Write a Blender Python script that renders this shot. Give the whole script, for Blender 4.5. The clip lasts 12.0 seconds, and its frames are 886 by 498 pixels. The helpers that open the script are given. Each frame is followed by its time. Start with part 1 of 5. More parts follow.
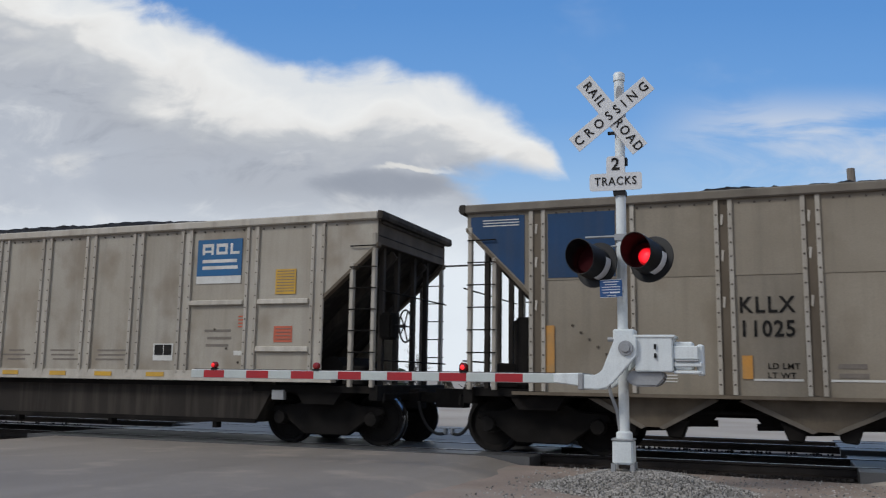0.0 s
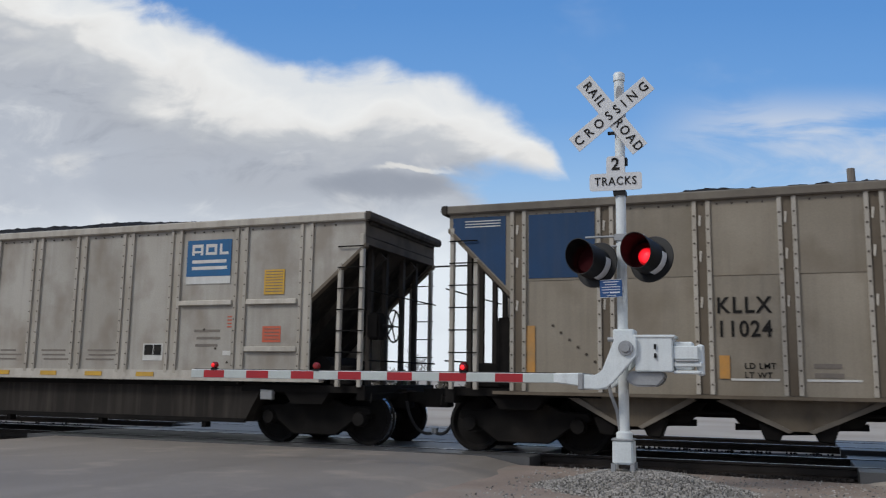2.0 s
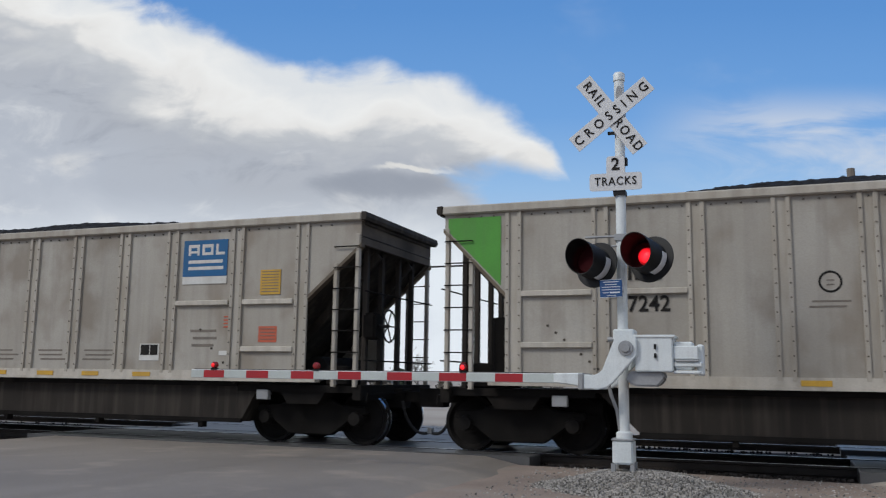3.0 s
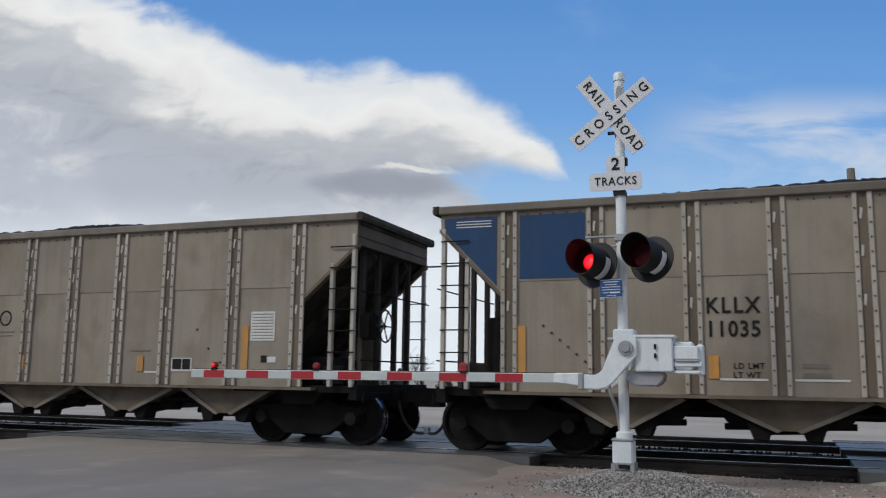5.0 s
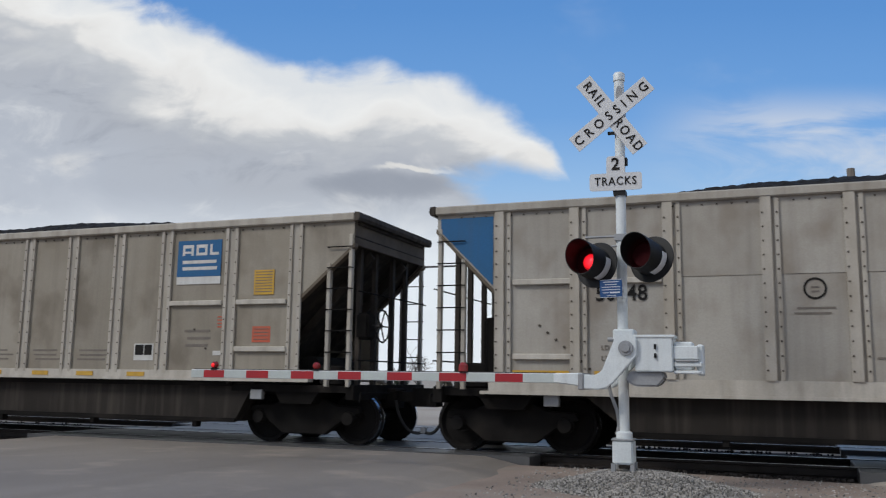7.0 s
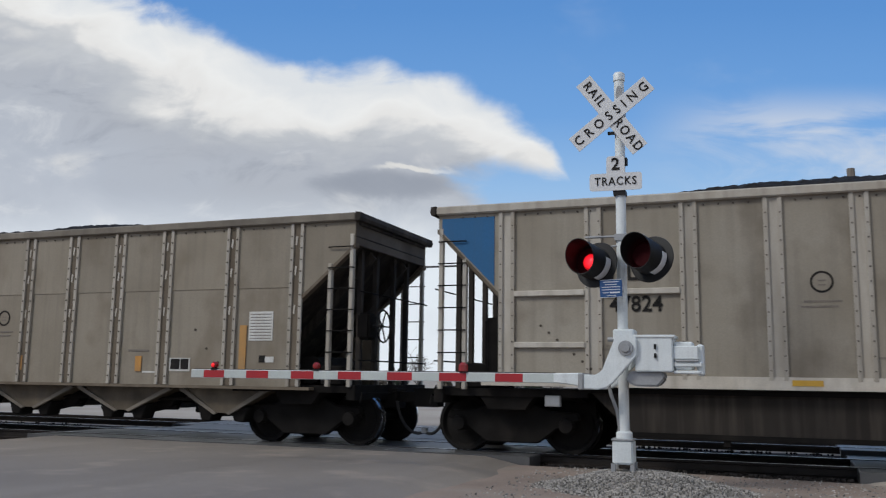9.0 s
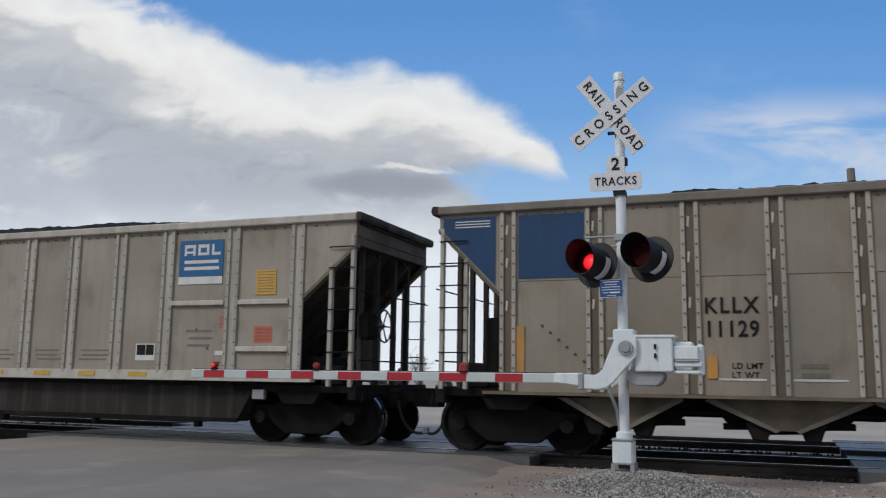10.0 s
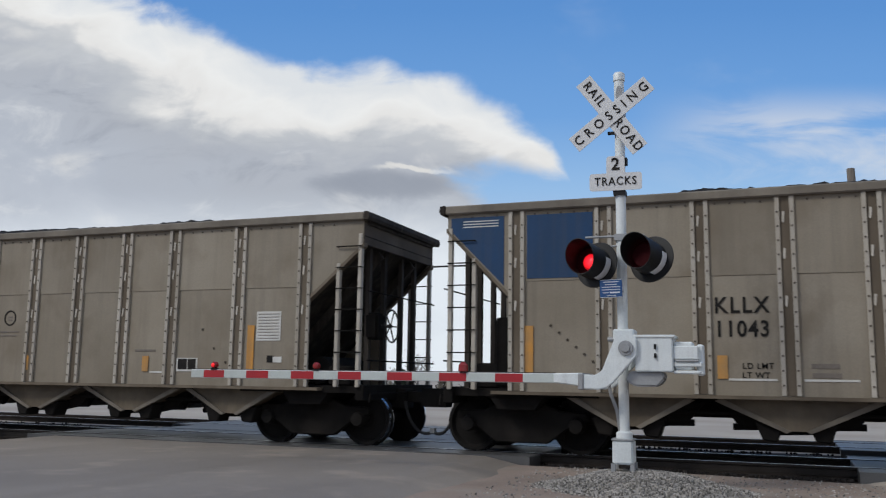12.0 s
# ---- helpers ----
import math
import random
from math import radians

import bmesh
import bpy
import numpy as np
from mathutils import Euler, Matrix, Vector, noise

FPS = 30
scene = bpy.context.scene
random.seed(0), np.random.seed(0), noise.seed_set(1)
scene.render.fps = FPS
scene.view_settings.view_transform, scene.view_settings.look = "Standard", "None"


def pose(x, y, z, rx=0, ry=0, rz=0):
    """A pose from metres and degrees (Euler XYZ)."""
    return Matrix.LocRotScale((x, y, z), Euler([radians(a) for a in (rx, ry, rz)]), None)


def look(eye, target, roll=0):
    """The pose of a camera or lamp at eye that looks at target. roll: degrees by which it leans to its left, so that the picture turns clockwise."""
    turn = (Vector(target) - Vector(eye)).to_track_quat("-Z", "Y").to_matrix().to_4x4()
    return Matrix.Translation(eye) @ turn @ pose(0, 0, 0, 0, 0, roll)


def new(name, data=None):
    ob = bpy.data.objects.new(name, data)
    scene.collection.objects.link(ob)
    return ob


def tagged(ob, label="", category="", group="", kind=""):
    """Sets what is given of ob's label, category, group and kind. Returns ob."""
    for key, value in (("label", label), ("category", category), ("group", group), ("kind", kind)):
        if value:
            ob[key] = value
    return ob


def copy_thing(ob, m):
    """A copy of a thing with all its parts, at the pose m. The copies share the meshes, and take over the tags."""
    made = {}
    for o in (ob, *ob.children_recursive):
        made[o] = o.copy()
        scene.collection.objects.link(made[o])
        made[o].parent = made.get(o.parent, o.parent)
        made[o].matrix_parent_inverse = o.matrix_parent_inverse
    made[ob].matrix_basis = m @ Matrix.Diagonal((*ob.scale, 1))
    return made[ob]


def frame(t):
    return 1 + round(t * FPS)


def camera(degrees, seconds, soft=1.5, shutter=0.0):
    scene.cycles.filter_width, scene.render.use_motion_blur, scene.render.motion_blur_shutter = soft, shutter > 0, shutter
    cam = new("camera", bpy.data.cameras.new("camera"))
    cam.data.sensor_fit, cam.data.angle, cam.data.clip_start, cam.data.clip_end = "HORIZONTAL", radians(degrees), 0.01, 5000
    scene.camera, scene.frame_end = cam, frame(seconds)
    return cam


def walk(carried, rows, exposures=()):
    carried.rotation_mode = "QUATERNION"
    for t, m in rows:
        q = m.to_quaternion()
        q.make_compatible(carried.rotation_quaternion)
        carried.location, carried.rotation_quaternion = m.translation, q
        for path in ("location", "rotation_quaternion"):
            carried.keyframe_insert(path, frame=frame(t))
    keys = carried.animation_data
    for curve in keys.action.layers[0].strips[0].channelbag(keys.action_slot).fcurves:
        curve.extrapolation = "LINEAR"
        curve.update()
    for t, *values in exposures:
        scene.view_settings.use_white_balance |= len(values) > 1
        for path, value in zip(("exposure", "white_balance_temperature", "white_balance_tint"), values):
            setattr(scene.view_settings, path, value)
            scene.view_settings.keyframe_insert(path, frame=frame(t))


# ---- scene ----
# ---- camera ----
EYE = Vector((0.0, 0.0, 1.161))
YAW, PITCH = radians(21.21), radians(8.43)
AIM = EYE + Vector((-math.sin(YAW) * math.cos(PITCH), math.cos(YAW) * math.cos(PITCH), math.sin(PITCH)))
cam = camera(53.66, 12.0, soft=1.2, shutter=0.04)
STAND = look(EYE, AIM, 0.83)
walk(cam, [(0.0, STAND), (12.0, STAND)])

# ---- light ----
SUN_FROM = Vector((-0.55, -0.62, 0.72)).normalized()
sun = new("sun", bpy.data.lights.new("sun", "SUN"))
sun.data.energy, sun.data.angle, sun.data.color = 1.5, radians(14), (1.0, 0.965, 0.91)
sun.matrix_world = look(SUN_FROM * 50, (0, 0, 0))
scene.view_settings.exposure = 0.0


def build_sky():
    """Blue sky with one large cloud bank whose upper edge falls towards the right, and thin wisps beyond it."""
    world = bpy.data.worlds.new("sky")
    scene.world = world
    world.use_nodes = True
    nt = world.node_tree
    nt.nodes.clear()
    N, L = nt.nodes.new, nt.links.new

    def val(sock, v):
        if isinstance(v, (int, float, tuple)):
            sock.default_value = v
        else:
            L(v, sock)

    def m(op, a, b=0.0, c=0.0):
        n = N("ShaderNodeMath")
        n.operation = op
        val(n.inputs[0], a), val(n.inputs[1], b), val(n.inputs[2], c)
        return n.outputs[0]

    def smooth(v, lo, hi, a=0.0, b=1.0):
        n = N("ShaderNodeMapRange")
        n.interpolation_type = "SMOOTHSTEP"
        val(n.inputs[0], v)
        for k, x in enumerate((lo, hi, a, b)):
            n.inputs[k + 1].default_value = x
        return n.outputs[0]

    def ramp(v, lo, hi, stops):
        n = N("ShaderNodeValToRGB")
        n.color_ramp.interpolation = "LINEAR"
        els = n.color_ramp.elements
        while len(els) < len(stops):
            els.new(0.5)
        for e, (p, c) in zip(els, stops):
            e.position = (p - lo) / (hi - lo)
            e.color = (c, c, c, 1) if isinstance(c, float) else (*c, 1)
        L(m("DIVIDE", m("SUBTRACT", v, lo), hi - lo), n.inputs[0])
        return n.outputs[0]

    def mix(f, a, b):
        n = N("ShaderNodeMix")
        n.data_type = "RGBA"
        val(n.inputs[0], f), val(n.inputs[6], a), val(n.inputs[7], b)
        return n.outputs[2]

    tc = N("ShaderNodeTexCoord")
    sep = N("ShaderNodeSeparateXYZ")
    L(tc.outputs["Generated"], sep.inputs[0])
    dx, dy = sep.outputs[0], sep.outputs[1]

    def along(*axis):
        n = N("ShaderNodeVectorMath")
        n.operation = "DOT_PRODUCT"
        L(tc.outputs["Generated"], n.inputs[0])
        n.inputs[1].default_value = axis
        return n.outputs["Value"]

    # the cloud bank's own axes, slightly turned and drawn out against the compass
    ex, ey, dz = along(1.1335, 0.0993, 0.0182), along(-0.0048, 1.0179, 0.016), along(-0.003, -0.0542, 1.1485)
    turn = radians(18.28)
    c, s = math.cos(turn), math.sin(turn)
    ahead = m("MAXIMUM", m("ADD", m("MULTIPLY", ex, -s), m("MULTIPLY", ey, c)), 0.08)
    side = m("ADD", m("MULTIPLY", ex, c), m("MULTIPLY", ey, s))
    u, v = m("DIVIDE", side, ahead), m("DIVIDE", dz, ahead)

    def fbm(scale, detail, sx=1.0, sy=1.0, rough=0.55, distort=0.0, off=0.0):
        comb = N("ShaderNodeCombineXYZ")
        L(m("MULTIPLY", u, sx), comb.inputs[0]), L(m("MULTIPLY", v, sy), comb.inputs[1])
        comb.inputs[2].default_value = off
        n = N("ShaderNodeTexNoise")
        L(comb.outputs[0], n.inputs["Vector"])
        n.inputs["Scale"].default_value, n.inputs["Detail"].default_value = scale, detail
        n.inputs["Roughness"].default_value, n.inputs["Distortion"].default_value = rough, distort
        return m("SUBTRACT", n.outputs[0], 0.5)

    puff = fbm(9, 6, 1.0, 1.5, 0.55, 0.4)
    big = fbm(3.2, 4, 1.0, 2.4, 0.5, 0.3, 3.0)
    wisp = fbm(6, 6, 0.8, 2.6, 0.6, 0.8, 7.0)
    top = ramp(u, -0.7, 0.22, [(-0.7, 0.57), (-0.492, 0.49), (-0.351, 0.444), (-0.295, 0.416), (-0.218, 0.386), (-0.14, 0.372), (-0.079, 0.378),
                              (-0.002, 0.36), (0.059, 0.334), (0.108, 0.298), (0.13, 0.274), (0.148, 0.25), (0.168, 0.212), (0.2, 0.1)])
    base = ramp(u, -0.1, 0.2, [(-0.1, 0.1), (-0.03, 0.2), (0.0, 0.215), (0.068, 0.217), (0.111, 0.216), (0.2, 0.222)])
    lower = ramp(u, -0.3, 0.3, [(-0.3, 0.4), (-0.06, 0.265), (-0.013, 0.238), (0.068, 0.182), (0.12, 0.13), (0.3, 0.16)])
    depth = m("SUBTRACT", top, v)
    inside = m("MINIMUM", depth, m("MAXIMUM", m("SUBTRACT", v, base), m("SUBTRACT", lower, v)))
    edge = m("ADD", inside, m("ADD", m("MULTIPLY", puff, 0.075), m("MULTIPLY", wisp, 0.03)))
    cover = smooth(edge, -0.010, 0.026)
    # inside the bank: bright sunlit crown, grey belly, paler again towards the horizon
    deep = m("ADD", depth, m("ADD", m("MULTIPLY", puff, 0.15), m("MULTIPLY", big, 0.2)))
    shade = ramp(deep, 0.0, 0.42, [(0.0, (6.9, 7.2, 7.5)), (0.04, (7.9, 8.0, 8.0)), (0.075, (7.4, 7.4, 7.35)), (0.105, (5.0, 5.25, 5.6)), (0.145, (4.15, 4.45, 5.0)),
                                   (0.26, (4.3, 4.7, 5.4)), (0.36, (5.1, 5.5, 6.2))])
    gleam = smooth(m("ADD", big, m("MULTIPLY", puff, 0.8)), 0.05, 0.3, 0.0, 0.65)
    shade = mix(gleam, shade, (7.2, 7.2, 7.1, 1))
    mottle = fbm(5.5, 7, 1.0, 2.3, 0.62, 0.7, 21.0)
    body = smooth(deep, 0.07, 0.15)
    shade = mix(m("MULTIPLY", body, smooth(mottle, 0.02, 0.2, 0.0, 0.6)), shade, (6.4, 6.65, 7.0, 1))
    shade = mix(m("MULTIPLY", body, smooth(mottle, -0.03, -0.2, 0.0, 0.55)), shade, (2.9, 3.2, 3.8, 1))
    # a dark fold with a lit rim above it
    fu, fv = m("DIVIDE", m("ADD", u, 0.075), 0.10), m("DIVIDE", m("SUBTRACT", v, m("ADD", 0.206, m("MULTIPLY", puff, 0.05))), 0.02)
    fold = m("SUBTRACT", 1.0, m("ADD", m("MULTIPLY", fu, fu), m("MULTIPLY", fv, fv)))
    shade = mix(smooth(fold, -0.6, 0.8, 0.0, 0.85), shade, (2.8, 3.1, 3.7, 1))
    ru, rv = m("DIVIDE", m("ADD", u, 0.035), 0.055), m("DIVIDE", m("SUBTRACT", v, m("ADD", 0.227, m("MULTIPLY", wisp, 0.06))), 0.006)
    rim = m("SUBTRACT", 1.0, m("ADD", m("MULTIPLY", ru, ru), m("MULTIPLY", rv, rv)))
    shade = mix(smooth(rim, -0.5, 0.9, 0.0, 0.75), shade, (7.6, 7.5, 7.2, 1))
    low = m("MULTIPLY", smooth(v, 0.08, 0.21, 1.0, 0.0), smooth(m("ADD", big, puff), -0.5, 0.0, 0.55, 0.95))
    shade = mix(low, shade, (7.4, 8.0, 8.6, 1))
    # clear sky
    sky = N("ShaderNodeTexSky")
    sky.sky_type, sky.sun_disc = "NISHITA", False
    sky.sun_elevation = math.asin(SUN_FROM.z)
    sky.sun_rotation = math.atan2(SUN_FROM.x, SUN_FROM.y)
    sky.air_density, sky.dust_density, sky.ozone_density = 1.0, 0.6, 1.6
    clear = mix(0.9, sky.outputs[0], ramp(v, 0.0, 0.6, [(0.0, (6.2, 6.8, 7.4)), (0.2, (2.9, 4.9, 7.7)), (0.3, (1.55, 3.55, 7.1)), (0.45, (0.98, 2.75, 6.3)), (0.6, (0.85, 2.3, 5.7))]))
    band = m("MULTIPLY", smooth(v, 0.16, 0.25), smooth(v, 0.27, 0.35, 1.0, 0.0))
    veil = m("MULTIPLY", m("MULTIPLY", band, smooth(u, 0.24, 0.46)), smooth(m("ADD", wisp, m("MULTIPLY", big, 0.8)), -0.2, 0.16))
    streak = m("MULTIPLY", smooth(fbm(2.6, 5, 1.0, 2.0, 0.6, 0.6, 12.0), 0.08, 0.36), 0.2)
    clear = mix(m("MAXIMUM", m("MULTIPLY", veil, 0.8), streak), clear, (6.4, 6.7, 7.2, 1))
    # neutral cloud added outside the view, to take blue from the light
    ball = N("ShaderNodeTexNoise")
    L(tc.outputs["Generated"], ball.inputs["Vector"])
    ball.inputs["Scale"].default_value, ball.inputs["Detail"].default_value = 2.2, 5.0
    away = smooth(m("ADD", m("MULTIPLY", dx, -s), m("MULTIPLY", dy, c)), 0.25, 0.6, 1.0, 0.0)
    rest = m("MULTIPLY", smooth(ball.outputs[0], 0.36, 0.56), away)
    clear = mix(rest, clear, (5.9, 6.15, 6.5, 1))
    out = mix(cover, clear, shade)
    bg = N("ShaderNodeBackground")
    L(out, bg.inputs[0])
    bg.inputs[1].default_value = 0.105
    L(bg.outputs[0], N("ShaderNodeOutputWorld").inputs[0])


build_sky()


# ---- materials ----
def surface(name, col, rough=0.6, metal=0.0, col2=None, scale=3.0, stretch=(1, 1, 1), fine=60.0, bump=0.15, vary=0.0, streak=0.0, grime=None, grime_at=0.55, wet=0.0, per_island=False, spec=0.5, run_dir=(1.6, 1.6, 0.09)):
    """A weathered surface: broad and fine mottling, optional running streaks, grime and wet patches."""
    mat = bpy.data.materials.new(name)
    mat.use_nodes = True
    nt = mat.node_tree
    N, L = nt.nodes.new, nt.links.new
    b = nt.nodes["Principled BSDF"]
    tc = N("ShaderNodeTexCoord")

    def noise_at(sc, detail, st, w=0.0):
        mp = N("ShaderNodeMapping")
        mp.inputs["Scale"].default_value = st
        L(tc.outputs["Object"], mp.inputs[0])
        n = N("ShaderNodeTexNoise")
        n.noise_dimensions = "4D"
        L(mp.outputs[0], n.inputs["Vector"])
        n.inputs["Scale"].default_value, n.inputs["Detail"].default_value = sc, detail
        info = N("ShaderNodeObjectInfo")
        mul = N("ShaderNodeMath")
        mul.operation = "MULTIPLY_ADD"
        L(info.outputs["Random"], mul.inputs[0])
        mul.inputs[1].default_value, mul.inputs[2].default_value = 40.0, w
        L(mul.outputs[0], n.inputs["W"])
        return n.outputs[0]

    def step(v, lo, hi, a, z):
        n = N("ShaderNodeMapRange")
        L(v, n.inputs[0])
        for k, x in enumerate((lo, hi, a, z)):
            n.inputs[k + 1].default_value = x
        return n.outputs[0]

    def mix(f, a, c2):
        n = N("ShaderNodeMix")
        n.data_type = "RGBA"
        for sock, x in ((n.inputs[0], f), (n.inputs[6], a), (n.inputs[7], c2)):
            if isinstance(x, (float, tuple)):
                sock.default_value = x
            else:
                L(x, sock)
        return n.outputs[2]

    col2 = col2 or tuple(x * 0.72 for x in col)
    broad = noise_at(scale, 5, stretch)
    tiny = noise_at(fine, 4, (1, 1, 1), 5.0)
    c = mix(step(broad, 0.35, 0.68, 0.0, 1.0), (*col, 1), (*col2, 1))
    c = mix(step(tiny, 0.3, 0.75, 0.0, 0.35), c, tuple(x * 0.55 for x in col) + (1,))
    if streak:
        run = noise_at(5.0, 4, run_dir, 9.0)
        c = mix(step(run, 0.48, 0.72, 0.0, streak), c, (0.10, 0.085, 0.07, 1))
    if grime:
        g = noise_at(1.3, 6, (1, 1, 0.8), 15.0)
        c = mix(step(g, grime_at, grime_at + 0.16, 0.0, 0.75), c, (*grime, 1))
    if vary or per_island:
        hsv = N("ShaderNodeHueSaturation")
        src = N("ShaderNodeNewGeometry").outputs["Random Per Island"] if per_island else N("ShaderNodeObjectInfo").outputs["Random"]
        L(step(src, 0.0, 1.0, 1.0 - (vary or 0.3), 1.0 + (vary or 0.3)), hsv.inputs["Value"])
        L(c, hsv.inputs["Color"])
        c = hsv.outputs[0]
    L(c, b.inputs["Base Color"])
    b.inputs["Metallic"].default_value = metal
    b.inputs["Specular IOR Level"].default_value = spec
    if wet:
        pool = noise_at(0.35, 5, (1, 0.6, 1), 21.0)
        L(step(pool, 0.42, 0.62, rough, wet), b.inputs["Roughness"])
    else:
        L(step(broad, 0.3, 0.7, rough - 0.08, min(1.0, rough + 0.1)), b.inputs["Roughness"])
    bp = N("ShaderNodeBump")
    bp.inputs["Strength"].default_value, bp.inputs["Distance"].default_value = bump, 0.01
    L(tiny, bp.inputs["Height"])
    L(bp.outputs[0], b.inputs["Normal"])
    return mat


def glow(name, col, strength):
    mat = bpy.data.materials.new(name)
    mat.use_nodes = True
    b = mat.node_tree.nodes["Principled BSDF"]
    b.inputs["Base Color"].default_value = (*col, 1)
    b.inputs["Emission Color"].default_value = (*col, 1)
    b.inputs["Emission Strength"].default_value = strength
    return mat


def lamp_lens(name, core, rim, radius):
    """A lit lamp with a glow painted into its bowl, brightest at the middle."""
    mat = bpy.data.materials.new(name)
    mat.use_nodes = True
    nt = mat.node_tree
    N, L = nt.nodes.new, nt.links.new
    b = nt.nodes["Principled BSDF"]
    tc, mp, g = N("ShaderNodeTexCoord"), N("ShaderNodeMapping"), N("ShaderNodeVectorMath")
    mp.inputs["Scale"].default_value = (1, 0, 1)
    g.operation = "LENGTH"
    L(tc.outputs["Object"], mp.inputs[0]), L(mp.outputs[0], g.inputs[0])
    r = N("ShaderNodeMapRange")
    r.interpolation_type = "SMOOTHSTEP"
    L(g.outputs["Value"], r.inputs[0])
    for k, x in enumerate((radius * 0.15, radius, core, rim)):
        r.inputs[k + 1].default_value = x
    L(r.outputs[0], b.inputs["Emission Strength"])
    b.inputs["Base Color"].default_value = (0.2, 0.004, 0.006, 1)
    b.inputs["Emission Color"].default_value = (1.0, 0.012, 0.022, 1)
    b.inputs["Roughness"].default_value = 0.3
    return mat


ALU_TAN = surface("weathered_aluminium_tan", (0.298, 0.262, 0.206), 0.6, 0.04, (0.222, 0.19, 0.144), 0.7, fine=45, bump=0.06, vary=0.08, streak=0.22, grime=(0.175, 0.142, 0.102), grime_at=0.53, spec=0.35)
ALU_BROWN = surface("sooty_aluminium_buff", (0.34, 0.308, 0.252), 0.6, 0.04, (0.258, 0.226, 0.176), 0.7, fine=45, bump=0.06, vary=0.08, streak=0.22, grime=(0.165, 0.138, 0.104), grime_at=0.51, spec=0.35)
ALU_MID = surface("weathered_aluminium_buff", (0.395, 0.365, 0.31), 0.58, 0.05, (0.305, 0.272, 0.22), 0.7, fine=45, bump=0.06, vary=0.08, streak=0.2, grime=(0.21, 0.172, 0.128), grime_at=0.48, spec=0.35)
ALU_GREY = surface("weathered_aluminium_grey", (0.435, 0.412, 0.367), 0.56, 0.05, (0.345, 0.318, 0.274), 0.7, fine=45, bump=0.06, vary=0.07, streak=0.2, grime=(0.235, 0.2, 0.16), grime_at=0.49, spec=0.35)
ALU_RIB = surface("rib_aluminium", (0.47, 0.438, 0.382), 0.56, 0.05, (0.35, 0.312, 0.255), 4.0, (1, 1, 0.3), 60, 0.08, vary=0.1, streak=0.25, spec=0.4)
ALU_TRIM = surface("bright_trim", (0.56, 0.525, 0.46), 0.52, 0.08, (0.43, 0.39, 0.33), 5.0, (1, 1, 0.4), 60, 0.08, vary=0.08, streak=0.2, spec=0.4)
END_WALL = surface("dusty_end_wall", (0.14, 0.115, 0.09), 0.8, 0.0, (0.06, 0.05, 0.042), 1.1, fine=40, bump=0.1, vary=0.15, streak=0.5, grime=(0.045, 0.038, 0.033), spec=0.2)
# soot, with the shade of the car ends put into the colour
END_DARK = surface("sooty_shaded_end", (0.045, 0.039, 0.034), 0.85, 0.0, (0.024, 0.021, 0.019), 1.5, fine=40, bump=0.1, vary=0.15, streak=0.5, grime=(0.085, 0.07, 0.057), spec=0.2)
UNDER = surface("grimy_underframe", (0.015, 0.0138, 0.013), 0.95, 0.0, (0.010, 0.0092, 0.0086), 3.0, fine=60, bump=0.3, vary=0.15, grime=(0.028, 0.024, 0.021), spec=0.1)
# brown grime plus the shade of recesses and flanges, put into one colour
RECESS = surface("grimy_shaded_recess", (0.17, 0.14, 0.105), 0.75, 0.0, (0.115, 0.092, 0.068), 3.0, (1, 1, 0.3), 50, 0.1, vary=0.1, spec=0.2)
CHORD_DARK = surface("coal_stained_chord", (0.215, 0.19, 0.155), 0.7, 0.0, (0.13, 0.115, 0.096), 1.6, fine=45, bump=0.1, vary=0.1, streak=0.3, spec=0.25)
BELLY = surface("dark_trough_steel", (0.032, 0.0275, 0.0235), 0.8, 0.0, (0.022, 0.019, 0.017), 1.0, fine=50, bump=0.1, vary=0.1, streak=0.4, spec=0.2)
HOPPER = surface("dusty_hopper_steel", (0.165, 0.135, 0.098), 0.7, 0.0, (0.075, 0.062, 0.047), 2.0, fine=50, bump=0.1, vary=0.1, streak=0.5, spec=0.2)
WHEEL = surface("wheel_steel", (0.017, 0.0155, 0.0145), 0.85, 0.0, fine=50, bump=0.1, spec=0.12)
TREAD = surface("polished_tread", (0.5, 0.49, 0.48), 0.22, 1.0, fine=80, bump=0.03)
COAL = surface("coal", (0.016, 0.015, 0.015), 0.85, 0.0, (0.009, 0.009, 0.01), 12, fine=30, bump=0.9, spec=0.25)
RUBBER = surface("black_rubber_hose", (0.02, 0.02, 0.02), 0.6, fine=60, bump=0.05)
BLUE = surface("faded_blue_paint", (0.012, 0.052, 0.135), 0.55, 0.0, (0.016, 0.048, 0.11), 2.0, fine=50, bump=0.05, streak=0.12, spec=0.3)
LIGHT_BLUE = surface("logo_blue_paint", (0.018, 0.12, 0.29), 0.55, 0.0, (0.024, 0.115, 0.25), 2.0, fine=50, bump=0.05, streak=0.12, spec=0.3)
GREEN = surface("leaf_green_paint", (0.08, 0.34, 0.035), 0.5, 0.0, (0.07, 0.28, 0.035), 2.0, fine=50, bump=0.05, streak=0.2)
WHITE = surface("white_decal", (0.66, 0.66, 0.63), 0.5, 0.0, (0.55, 0.54, 0.5), 3.0, fine=50, bump=0.03, streak=0.2)
OCHRE = surface("ochre_marking", (0.56, 0.26, 0.045), 0.6, 0.0, (0.36, 0.22, 0.09), 3.0, fine=50, bump=0.03, streak=0.45)
YELLOW = surface("yellow_notice", (0.62, 0.36, 0.03), 0.55, 0.0, (0.5, 0.3, 0.05), 3.0, fine=50, bump=0.03, streak=0.2)
ORANGE_RED = surface("red_notice", (0.55, 0.10, 0.045), 0.55, 0.0, (0.45, 0.11, 0.06), 3.0, fine=50, bump=0.03, streak=0.2)
